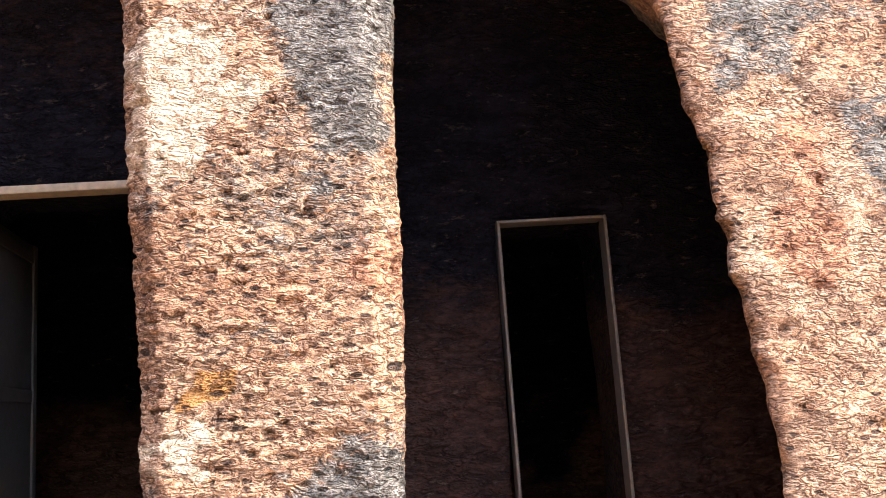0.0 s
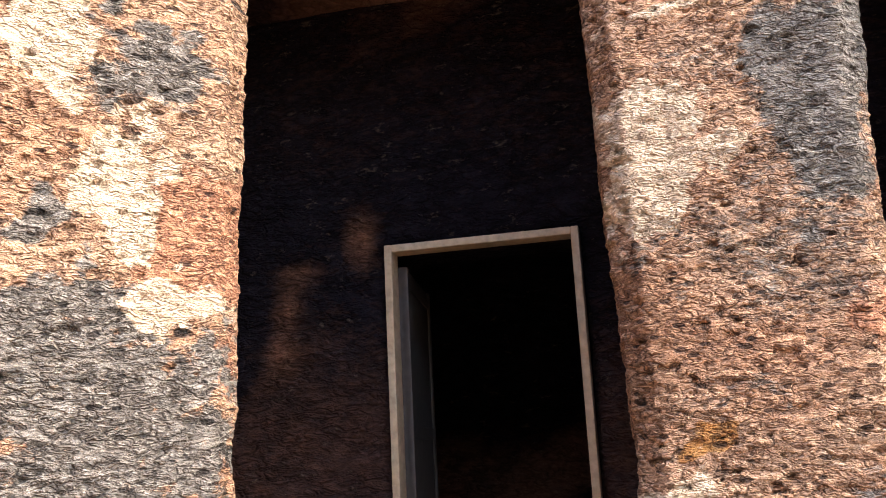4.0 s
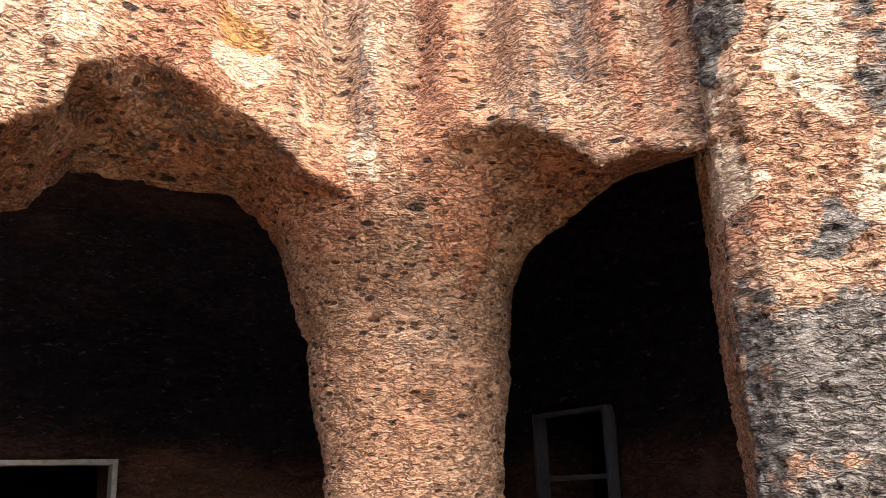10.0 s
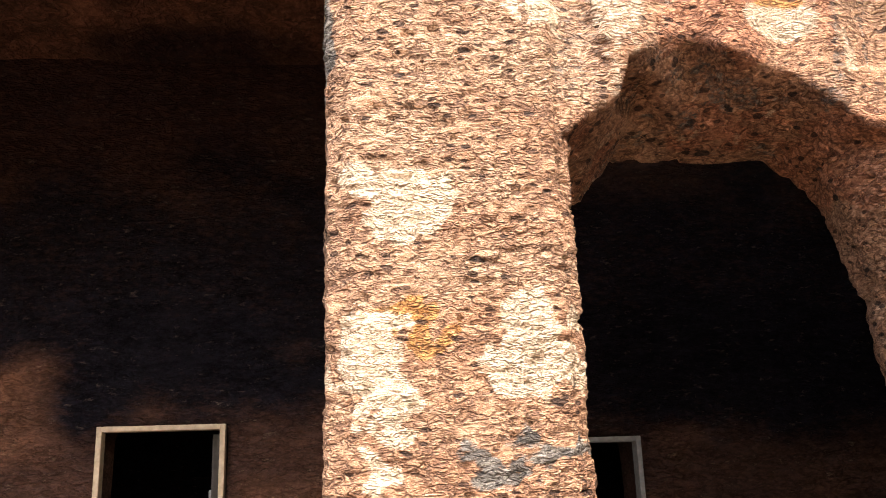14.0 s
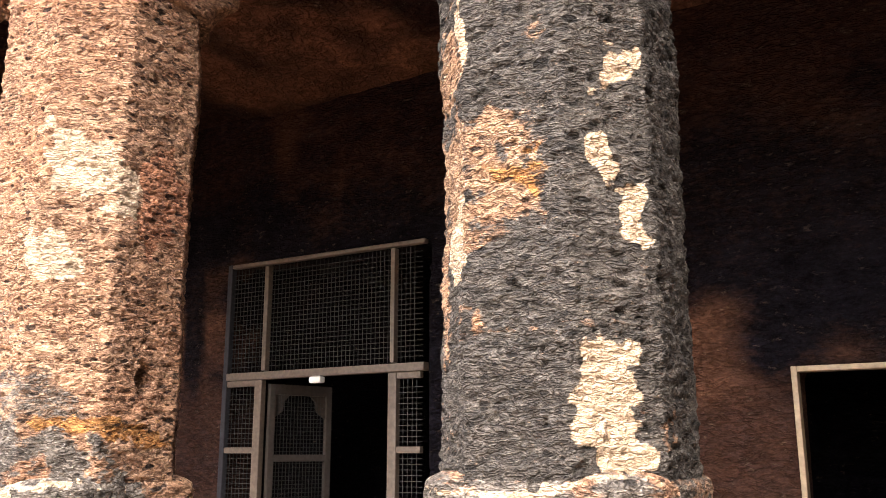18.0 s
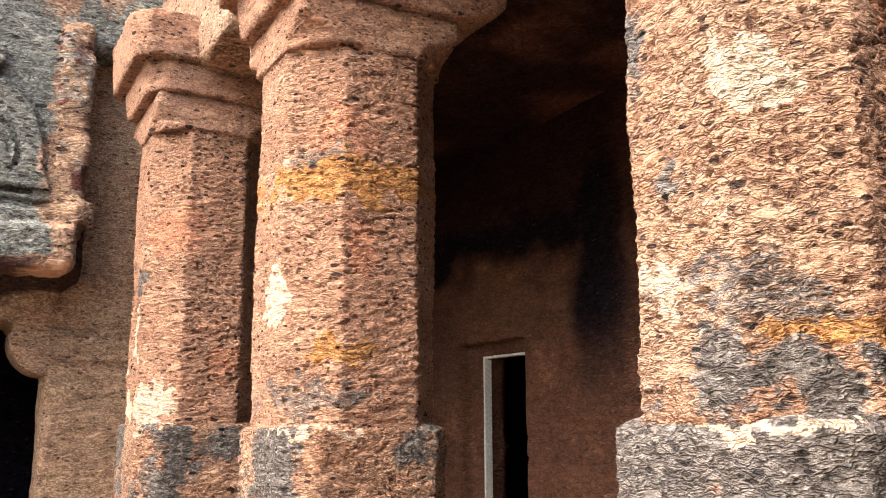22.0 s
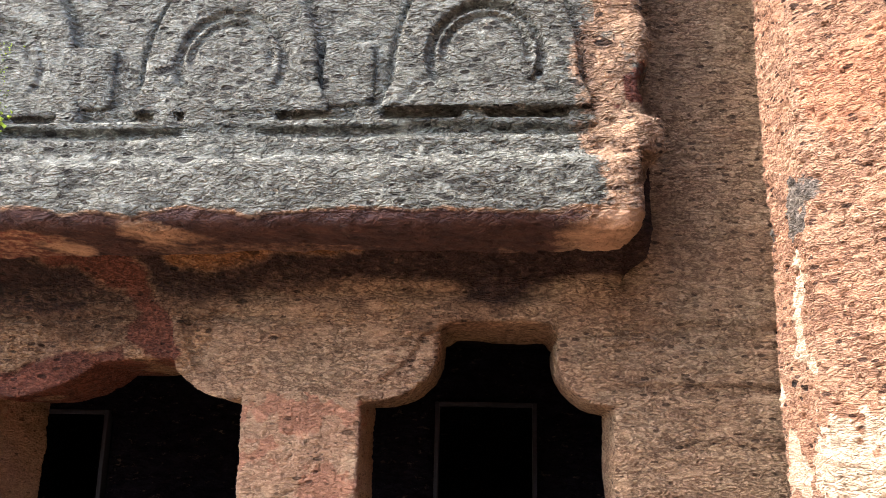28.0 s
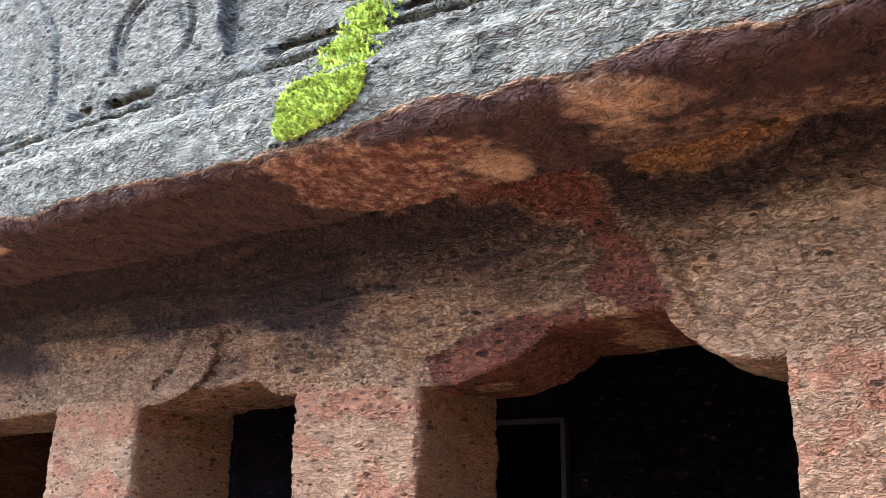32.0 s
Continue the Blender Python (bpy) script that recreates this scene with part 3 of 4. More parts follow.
def corner(p):
    """A round post that flares into two arches; their soffits fall or rise from the court side to the veranda side."""
    x, y, z = p[:, 0], p[:, 1], p[:, 2]
    post = np.hypot(x - 2.5, y - 2.66) - (0.315 + 0.055 * step(z, 1.5, 2.1))
    shift = step(z, 2.0, 2.6)
    flare = np.maximum(np.hypot(x - 2.5 + 0.14 * shift, y - 2.66 + 0.2 * shift) - (0.33 + 0.15 * shift), 1.95 - z)
    front = np.interp(x, (0.8, 0.91, 1.02, 1.11, 1.15, 1.25, 1.38, 1.55, 1.73, 1.86, 2.1), (2.40, 2.46, 2.56, 2.61, 2.76, 2.79, 2.79, 2.73, 2.63, 2.52, 2.5))
    back = np.interp(x, (0.9, 1.04, 1.13, 1.22, 1.26, 1.58, 1.80, 1.90, 2.01, 2.08, 2.2), (2.38, 2.46, 2.51, 2.60, 2.66, 2.64, 2.64, 2.58, 2.48, 2.28, 2.1))
    k = np.clip((y - 2.19) / 0.56, 0, 1.2)
    west = smax(sd_box(p, (1.53, 2.50, 3.2), (0.72, 0.31, 1.1), 0.03), front + (back - front) * k - z, 0.02)
    q = p[:, :2] - WING[0]
    u, v = q @ WING[1], q @ WING[2]
    front = np.interp(u, (-0.36, 0.0, 0.08, 0.23, 0.37, 0.46, 0.53, 0.65, 0.76, 1.3), (2.66, 2.60, 2.66, 2.66, 2.59, 2.51, 2.45, 2.48, 2.44, 2.48))
    back = np.interp(u, (-0.1, 0.01, 0.06, 0.14, 0.29, 0.40, 0.50, 0.66, 1.3), (2.0, 2.24, 2.35, 2.40, 2.48, 2.56, 2.60, 2.62, 2.75))
    k = np.clip(v / 0.55, 0, 1.1)
    wing = smax(sd_box(np.stack([u, v, z], 1), (0.45, 0.28, 3.2), (0.85, 0.28, 1.1), 0.03), front + (back - front) * k - z, 0.02)
    flute = 0.035 * step(z, 2.62, 2.8) * np.cos((x - 0.8 * y) * 21 + 5 * vnoise(p, (2, 2, 1), 27))
    body = smin(smin(post, flare, 0.08), np.minimum(west, wing), 0.05)
    body = np.maximum(body, 0.045 - np.linalg.norm((p - np.array((2.56, 1.78, 2.455))) * (1, 1, 1.5), axis=1))
    return np.maximum(body + flute, np.maximum(-0.02 - z, z - 4.15))


cor = thing("corner_pier", "rough corner pier flaring into two broken arches", "pillar", (2.36, 2.46, 0))
SPLIT = lambda p: (p[:, 0] - 2.0) * 0.75 - (p[:, 1] - 2.1) * 0.66


def piece(cut, shrink):
    """The corner pier, cleanly cut, so that its pieces lap."""
    return lambda p: np.maximum(corner(p) + shrink, cut(p))


rock("shaft", piece(lambda p: p[:, 2] - 2.22, 0.0), (1.8, 1.9, -0.1), (3.1, 3.2, 2.35), 0.015, M_ROCK, cor, size=1.5, marks=corner_marks)
rock("arch", piece(lambda p: np.maximum(2.16 - p[:, 2], SPLIT(p) - 0.03), 0.003), (0.7, 1.9, 2.1), (3.0, 3.2, 4.3), 0.016, M_ROCK, cor, marks=corner_marks)
rock("arch", piece(lambda p: np.maximum(2.16 - p[:, 2], -0.03 - SPLIT(p)), 0.006), (1.8, 0.7, 2.1), (3.5, 3.2, 4.3), 0.016, M_ROCK, cor, marks=corner_marks)


def end_pier(p):
    y, z = p[:, 1], p[:, 2]
    edge = -0.02 + np.interp(z, (1.5, 1.62, 1.8, 2.06, 2.3, 2.43, 2.54, 2.62, 2.8, 3.1), (-1.90, -1.87, -1.84, -1.81, -1.77, -1.75, -1.69, -1.60, -1.44, -1.35))
    d = sd_box(p, (3.47, -3.1, 2.0), (0.28, 1.9, 2.2), 0.06)
    return smax(d, (y - edge + 0.6 * (p[:, 0] - 3.2)) * 0.86, 0.05)


def end_marks(v, at):
    w = fbm(v, 5.0, 3, 71) - 0.5
    at["grey"] = 0.75 * stain(v, 0.44, 0.60, (3, 3, 3), 53) * step(v[:, 2] + w * 0.5, 1.75, 2.05)
    for args in (("salmon", 3.2, -2.09, 2.05, 0.3, 0.075, 0.16), ("salmon", 3.2, -2.06, 1.83, 0.3, 0.10, 0.12), ("ochre", 3.2, -2.3, 1.35, 0.3, 0.10, 0.10)):
        blot(v, at, *args)


end = thing("end_pier", "massive undercut laterite pier at the court's end", "pillar", (3.65, -3.0, 0))
rock("shaft", end_pier, (3.0, -5.2, -0.1), (4.0, -1.0, 4.4), 0.025, M_ROCK, end, size=1.5, marks=end_marks)


# ---------------------------------------------------------------- structure
def slab(name, lo, hi, mat, label="", cell=0.06, size=0.8, cuts=(), marks=None, category="wall", shape=None):
    """A rock wall with thickness and openings cut right through it."""
    lo, hi = np.asarray(lo, float), np.asarray(hi, float)

    def field(p):
        d = sd_box(p, (lo + hi) / 2, (hi - lo) / 2, 0.02) if shape is None else shape(p)
        for a, b in cuts:
            a, b = np.asarray(a, float), np.asarray(b, float)
            d = np.maximum(d, -sd_box(p, (a + b) / 2, (b - a) / 2, 0.02))
        return d
    ob = rock(name, field, lo - 0.15, hi + 0.15, cell, mat, None, label, size, marks)
    return tagged(ob, label, category, kind="structure")


tagged(part("ground", box_bm((-400, -400, -0.3), (400, 400, 0.0)), M_GROUND), "bare red earth of the court", "ground", kind="structure")


# Near-black areas paint the unlit depths of the verandas, along with soot.
def soot_and_shade(v, at):
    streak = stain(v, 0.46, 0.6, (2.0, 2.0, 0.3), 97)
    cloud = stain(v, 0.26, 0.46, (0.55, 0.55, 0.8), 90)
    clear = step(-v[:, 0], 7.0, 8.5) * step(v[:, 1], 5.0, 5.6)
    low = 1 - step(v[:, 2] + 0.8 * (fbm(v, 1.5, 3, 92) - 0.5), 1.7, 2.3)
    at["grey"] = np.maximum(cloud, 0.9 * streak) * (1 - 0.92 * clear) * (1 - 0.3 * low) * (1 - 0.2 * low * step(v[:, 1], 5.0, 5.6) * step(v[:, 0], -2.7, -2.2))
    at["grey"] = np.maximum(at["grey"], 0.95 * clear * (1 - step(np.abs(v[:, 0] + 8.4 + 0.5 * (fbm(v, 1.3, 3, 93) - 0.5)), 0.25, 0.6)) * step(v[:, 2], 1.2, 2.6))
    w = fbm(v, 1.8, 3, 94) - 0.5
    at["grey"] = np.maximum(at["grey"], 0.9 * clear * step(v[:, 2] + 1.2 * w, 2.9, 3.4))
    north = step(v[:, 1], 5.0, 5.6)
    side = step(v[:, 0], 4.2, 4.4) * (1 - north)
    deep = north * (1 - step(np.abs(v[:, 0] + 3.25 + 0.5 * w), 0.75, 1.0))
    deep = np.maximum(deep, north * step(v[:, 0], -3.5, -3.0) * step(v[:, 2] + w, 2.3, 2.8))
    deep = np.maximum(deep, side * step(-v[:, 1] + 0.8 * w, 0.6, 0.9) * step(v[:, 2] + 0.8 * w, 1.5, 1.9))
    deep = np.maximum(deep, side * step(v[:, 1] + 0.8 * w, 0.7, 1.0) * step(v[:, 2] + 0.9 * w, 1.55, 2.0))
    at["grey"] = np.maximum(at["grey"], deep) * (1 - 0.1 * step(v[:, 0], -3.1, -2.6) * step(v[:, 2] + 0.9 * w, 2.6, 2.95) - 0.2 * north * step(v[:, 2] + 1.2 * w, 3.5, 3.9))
    at["salmon"] = 0.25 * stain(v, 0.6, 0.7, (1.5, 1.5, 1.5), 95) * (1 - at["grey"])
    for y, z, ry, rz in ((1.10, 2.34, 0.10, 0.05), (1.15, 2.20, 0.06, 0.08), (1.18, 2.00, 0.05, 0.08), (0.80, 2.48, 0.07, 0.12)):
        spot = np.exp(-(((v[:, 1] - y) / ry) ** 2 + ((v[:, 2] - z) / rz) ** 2)) * side
        at["grey"] = at["grey"] * (1 - 0.8 * spot)
        at["salmon"] = np.maximum(at["salmon"], 0.2 * spot)


# Near-black blotches put the ceiling's dimness into its colour.
def dim_ceiling(v, at):
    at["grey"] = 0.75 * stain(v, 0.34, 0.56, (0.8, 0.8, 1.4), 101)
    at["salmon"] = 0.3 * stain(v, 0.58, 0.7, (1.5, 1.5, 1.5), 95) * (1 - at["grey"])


# Browner low down: the light reaching the cell's back wall, painted.
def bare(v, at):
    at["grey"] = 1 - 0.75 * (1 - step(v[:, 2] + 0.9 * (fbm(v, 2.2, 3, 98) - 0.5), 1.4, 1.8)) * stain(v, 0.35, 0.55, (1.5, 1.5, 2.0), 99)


# Near-black colour stands in for the unlit dark of cells and side cave.
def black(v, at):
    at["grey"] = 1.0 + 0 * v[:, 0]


slab("wall_north", (-13.2, 5.9, -0.1), (5.0, 6.4, 5.2), M_WALL, "hewn back wall of the long veranda, soot and painted shade", 0.055, 0.9,
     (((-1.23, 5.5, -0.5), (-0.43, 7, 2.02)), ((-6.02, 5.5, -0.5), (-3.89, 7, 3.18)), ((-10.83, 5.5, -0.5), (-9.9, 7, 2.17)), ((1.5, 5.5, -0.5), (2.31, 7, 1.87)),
      ((-11.1, 5.6, -0.5), (-9.75, 6.05, 2.3))), soot_and_shade)
slab("wall_east", (4.5, -4.8, -0.1), (5.0, 5.9, 5.2), M_WALL, "hewn back wall of the side veranda, soot and painted shade", 0.06, 0.9,
     (((4, -0.16, -0.5), (6, 0.68, 2.43)), ((4, -1.88, -0.5), (6, -1.43, 2.18)), ((4, 3.6, -0.5), (6, 4.25, 2.05))), soot_and_shade)
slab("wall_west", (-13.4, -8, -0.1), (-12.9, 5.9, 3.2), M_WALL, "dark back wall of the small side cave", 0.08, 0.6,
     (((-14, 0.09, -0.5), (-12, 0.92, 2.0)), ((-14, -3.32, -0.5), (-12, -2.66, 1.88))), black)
slab("wall_end", (-13.2, 2.95, -0.1), (-12.7, 5.9, 5.2), M_WALL, "end wall of the long veranda", 0.09, 0.8, (), soot_and_shade)
slab("ceiling", (-13.2, 2.2, 4.6), (5.0, 6.4, 5.2), M_WALL, "rough dark ceiling of the long veranda", 0.08, 3.0, (), dim_ceiling, "ceiling")
slab("ceiling_east", (3.3, -4.8, 3.6), (5.0, 2.6, 4.4), M_WALL, "rough ceiling of the side veranda", 0.06, 2.4, (), dim_ceiling, "ceiling",
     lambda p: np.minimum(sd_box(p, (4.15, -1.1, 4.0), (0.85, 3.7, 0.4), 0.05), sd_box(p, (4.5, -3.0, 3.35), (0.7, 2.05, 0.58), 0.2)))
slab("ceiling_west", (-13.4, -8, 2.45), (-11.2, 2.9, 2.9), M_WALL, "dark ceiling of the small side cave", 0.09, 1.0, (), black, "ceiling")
slab("wall_side", (-13.2, 2.6, -0.1), (-10.6, 3.0, 5.2), M_WALL, "rock between the two caves", 0.09, 1.0, (), soot_and_shade)
# Unseen end walls, added to keep daylight out of the side caves.
slab("wall_south_east", (3.6, -5.2, -0.1), (5.0, -4.7, 5.0), M_WALL, "unseen end wall of the side veranda", 0.12, 0.8)
slab("wall_south_west", (-13.4, -8.3, -0.1), (-10.6, -7.9, 3.2), M_WALL, "unseen end wall of the small side cave", 0.12, 0.8)
slab("beam", (-9.9, 1.9, 4.02), (0.5, 2.9, 5.2), M_CLIFF, "hewn rock beam over the row of pillars", 0.05, 1.4)
# Unseen rock above both fronts, added to shade them from the sky.
slab("cliff", (-10.6, 2.0, 5.15), (5.0, 2.9, 7.0), M_CLIFF, "unseen weathered rock face above the cave", 0.1, 3.0, (), lambda v, at: at.update(grey=stain(v, 0.4, 0.6)))
slab("cliff_east", (3.5, -4.8, 4.1), (4.2, 2.9, 6.5), M_CLIFF, "unseen weathered rock face above the side cave", 0.1, 3.0, (), lambda v, at: at.update(grey=stain(v, 0.4, 0.6)))


def cell(name, axis, door_lo, door_hi, depth, plane, tall):
    """A hewn cell behind a doorway: one rock shell, hollow, open towards the door."""
    sgn = 1 if plane > -12 else -1
    if axis == "y":
        lo, hi = np.array((door_lo - 0.8, plane + 0.5, 0.0)), np.array((door_hi + 0.8, plane + 0.5 + depth, tall))
    elif sgn > 0:
        lo, hi = np.array((plane + 0.5, door_lo - 0.8, 0.0)), np.array((plane + 0.5 + depth, door_hi + 0.8, tall))
    else:
        lo, hi = np.array((plane - 0.5 - depth, door_lo - 0.8, 0.0)), np.array((plane - 0.5, door_hi + 0.8, tall))
    cut_lo, cut_hi = lo.copy(), hi.copy()
    k = 1 if axis == "y" else 0
    if sgn > 0:
        cut_lo[k] -= 0.8
    else:
        cut_hi[k] += 0.8
    out_lo, out_hi = lo - 0.2, hi + 0.2
    if sgn > 0:
        out_lo[k] = lo[k] - 0.12
    else:
        out_hi[k] = hi[k] + 0.12
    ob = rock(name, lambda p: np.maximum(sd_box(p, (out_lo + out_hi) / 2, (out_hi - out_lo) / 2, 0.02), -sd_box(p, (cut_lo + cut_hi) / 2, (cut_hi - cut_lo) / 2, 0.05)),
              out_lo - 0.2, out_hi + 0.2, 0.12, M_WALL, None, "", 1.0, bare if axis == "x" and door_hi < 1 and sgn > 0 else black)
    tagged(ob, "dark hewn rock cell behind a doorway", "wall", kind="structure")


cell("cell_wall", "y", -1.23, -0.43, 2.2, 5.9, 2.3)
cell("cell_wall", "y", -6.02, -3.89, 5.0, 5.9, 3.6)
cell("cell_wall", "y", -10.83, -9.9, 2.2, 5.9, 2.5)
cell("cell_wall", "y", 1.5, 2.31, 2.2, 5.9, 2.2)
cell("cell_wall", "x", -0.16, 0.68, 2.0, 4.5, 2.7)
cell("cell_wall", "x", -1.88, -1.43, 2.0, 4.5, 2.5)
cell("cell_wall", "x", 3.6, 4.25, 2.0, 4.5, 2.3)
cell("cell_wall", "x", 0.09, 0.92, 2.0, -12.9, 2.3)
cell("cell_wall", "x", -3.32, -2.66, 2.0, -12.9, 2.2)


# ---------------------------------------------------------------- left wing
def setback(y):
    return 0.085 * np.maximum(0.4 - y, 0)


def segment(v, a, b):
    """Distance from (y, z) of v to a line in the facade."""
    a, b = np.asarray(a), np.asarray(b)
    q = v[:, 1:3] - a
    t = np.clip(q @ (b - a) / ((b - a) @ (b - a)), 0, 1)
    return np.linalg.norm(q - t[:, None] * (b - a), axis=1)


def lintel_marks(v, at):
    w = fbm(v, 5.0, 4, 61) - 0.5
    w2 = fbm(v, (2, 1.6, 4), 4, 63) - 0.5
    y, z = v[:, 1], v[:, 2]
    # dark maroon towards the top and the south end
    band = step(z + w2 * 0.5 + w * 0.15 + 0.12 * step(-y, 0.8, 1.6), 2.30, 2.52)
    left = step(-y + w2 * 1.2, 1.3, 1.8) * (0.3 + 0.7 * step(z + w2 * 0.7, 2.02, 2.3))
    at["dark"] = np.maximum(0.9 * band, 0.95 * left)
    at["ochre"] = 0.75 * (1 - step(segment(v, (-1.33, 2.66), (-0.2, 2.74)) + w * 0.12, 0.03, 0.08))
    at["ochre"] = np.maximum(at["ochre"], 0.4 * stain(v, 0.52, 0.64, (1.2, 1.2, 2.5), 66) * (1 - step(z, 2.3, 2.6)))
    red = np.minimum(segment(v, (-2.9, 2.92), (-1.9, 2.74)), segment(v, (-1.9, 2.74), (-1.6, 2.55)))
    red = np.minimum(np.minimum(red, segment(v, (-1.6, 2.55), (-1.35, 2.12))), segment(v, (-2.3, 1.90), (-1.75, 2.0)))
    hit = 1 - step(red + w * 0.3, 0.06, 0.15)
    at["salmon"] = hit
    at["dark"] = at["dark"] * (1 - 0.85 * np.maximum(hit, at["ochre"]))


def strata(q, d, levels):
    """Wandering cracks along the bedding, cut into the distances d near the surface."""
    near = np.abs(d) < 0.1
    p = q[near]
    cut = np.zeros(len(p))
    for k, (z0, deep, a, b) in enumerate(levels):
        line = z0 + 0.05 * (vnoise(p, (1.1, 1.1, 0.01), 140 + k) - 0.5) + 0.03 * (vnoise(p, (5, 5, 0.01), 150 + k) - 0.5)
        wide = 0.012 + 0.014 * vnoise(p, (3, 3, 0.01), 160 + k)
        cut = np.maximum(cut, deep * (1 - step(np.abs(p[:, 2] - line), wide, wide + 0.022)) * step(p[:, 1], a, a + 0.2) * (1 - step(p[:, 1], b - 0.2, b)) * step(vnoise(p, (1.6, 1.6, 0.01), 170 + k), 0.25, 0.4))
    d = np.array(d)
    d[near] += cut
    return d


def lintel(p):
    x, y, z = p[:, 0] + setback(p[:, 1]), p[:, 1], p[:, 2]
    d = sd_box(np.stack([x, y, z], 1), (-10.95, -3.3, 2.45), (0.45, 4.6, 0.75), 0.03)
    low = np.interp(y, (-8, -3.5, -1.6, -0.6, 0.2, 0.34, 0.92, 1.0, 1.3), (1.75, 1.94, 2.06, 2.12, 2.2, 2.29, 2.29, 2.12, 2.12))
    cove = 0.25 * step(z, 2.55, 2.78) + 0.03 * step(z, 2.34, 2.40)
    return strata(p, smax(d - cove, low - z, 0.03), ((2.22, 0.035, -4.5, 1.4), (2.33, 0.03, -8, -0.2), (2.45, 0.03, -8, 1.4), (2.56, 0.025, -8, -1.4), (2.10, 0.03, -8, -2.0), (1.98, 0.03, -8, -3.2)))


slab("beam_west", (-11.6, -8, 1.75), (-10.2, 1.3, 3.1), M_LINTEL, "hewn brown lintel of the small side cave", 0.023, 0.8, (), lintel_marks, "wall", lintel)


def pilaster(p):
    d = sd_box(p, (-10.82, 1.73, 2.6), (0.32, 0.475, 2.7), 0.05)
    s = np.clip((1.26 - p[:, 1]) / 0.34, 0, 1)
    tongue = np.maximum(sd_box(p, (-10.82, 1.3, 2.02), (0.32, 0.36, 0.2), 0.04), 1.82 + 0.38 * (1 - np.sqrt(np.maximum(0, 1 - s ** 2))) - p[:, 2])
    ledge = np.maximum(sd_box(p, (-10.8, 1.75, 2.2), (0.33, 0.5, 0.03), 0.01), -9)
    return strata(p, np.minimum(np.minimum(d, tongue), ledge), ((2.26, 0.035, 0.6, 3.2), (2.19, 0.025, 1.2, 3.2), (1.93, 0.03, 1.1, 3.2), (2.62, 0.02, 1.2, 3.2), (1.62, 0.02, 1.2, 3.2), (3.0, 0.02, 1.2, 3.2)))


slab("wall_pilaster", (-11.2, 0.9, -0.1), (-10.45, 2.85, 5.3), M_LINTEL, "rose-brown hewn pilaster wall beside the pillar", 0.02, 0.75, (), None, "wall", pilaster)


def cornice(p):
    x, y, z = p[:, 0] + 0.35 * setback(p[:, 1]), p[:, 1], p[:, 2]
    q = np.stack([x, y, z], 1)
    roll = sd_box(q, (-10.2, -3.35, 2.87), (0.42, 4.7, 0.20), 0.10)
    shelf = sd_box(q, (-10.3, -3.35, 3.12), (0.43, 4.7, 0.07), 0.02)
    return smin(roll, shelf, 0.03)


def grey_west(v, at):
    w = fbm(v, 3.0, 4, 44) - 0.5
    at["grey"] = step(v[:, 2] + w * 0.14, 2.73, 2.77) * (1 - 0.9 * step(v[:, 1] + w * 0.5, 1.0, 1.15)) * (1 - 0.1 * stain(v, 0.56, 0.66, (2.5, 2.5, 4), 48)) * 1.08
    low = 1 - step(v[:, 2] + w * 0.14, 2.72, 2.76)
    at["smooth"] = low
    at["salmon"] = 0.6 * low * (1 - step(np.abs(v[:, 1] + 2.25 + w), 0.3, 0.5)) * step(-v[:, 0] + w * 0.4, 9.9, 10.0)
    at["ochre"] = 0.28 * low * (1 - step(np.abs(v[:, 1] + 0.75 + w), 0.5, 0.65)) * step(-v[:, 0] + w * 0.15, 10.18, 10.24)
    # dark maroon over most of the underside
    at["dark"] = low * (1 - at["salmon"]) * (1 - at["ochre"]) * stain(v, 0.16, 0.40, (1.6, 1.6, 3), 47) * (1 - step(v[:, 1] + w * 0.5, 0.8, 1.2))


slab("cornice", (-10.7, -8, 2.62), (-9.72, 1.4, 3.22), M_CLIFF, "grey weathered projecting rock cornice", 0.018, 1.1, (), grey_west, "cornice", cornice)


def frieze(p):
    x, y, z = p[:, 0] + 0.35 * setback(p[:, 1]), p[:, 1], p[:, 2]
    q = np.stack([x, y, z], 1)
    d = sd_box(q, (-10.4, -3.35, 4.6), (0.35, 4.7, 1.45), 0.03)
    band = 0.06 * (1 - step(z, 3.40, 3.43))
    phase = np.mod(y + 0.15, 0.58)
    broken = step(vnoise(p, (1.5, 2.2, 1.5), 83), 0.32, 0.42)
    dash = -0.06 * (1 - step(np.abs(z - 3.37), 0.026, 0.042)) * step(phase, 0.1, 0.13) * (1 - step(phase, 0.54, 0.57)) * broken
    line = -0.045 * (1 - step(np.abs(z - 3.265 - 0.01 * np.sin(y * 5)), 0.016, 0.032)) * (0.4 + 0.6 * broken)
    near = 0.54 + 1.44 * np.round((y - 0.54) / 1.44)
    half = 0.50 * np.sqrt(np.clip(1 - (np.clip(z - 3.6, -0.1, 0.74) / 0.75) ** 2, 0, 1))
    rim = -0.028 * (1 - step(np.abs(np.abs(y - near) - half - 0.03), 0.012, 0.032)) * step(z, 3.48, 3.56) * (1 - step(z, 4.25, 4.35))
    return d - band - dash - line - rim


slab("frieze", (-10.8, -8, 3.12), (-9.9, 1.38, 4.85), M_CLIFF, "grey carved rock frieze with round gable reliefs", 0.018, 0.7, (), grey_west, "wall", frieze)


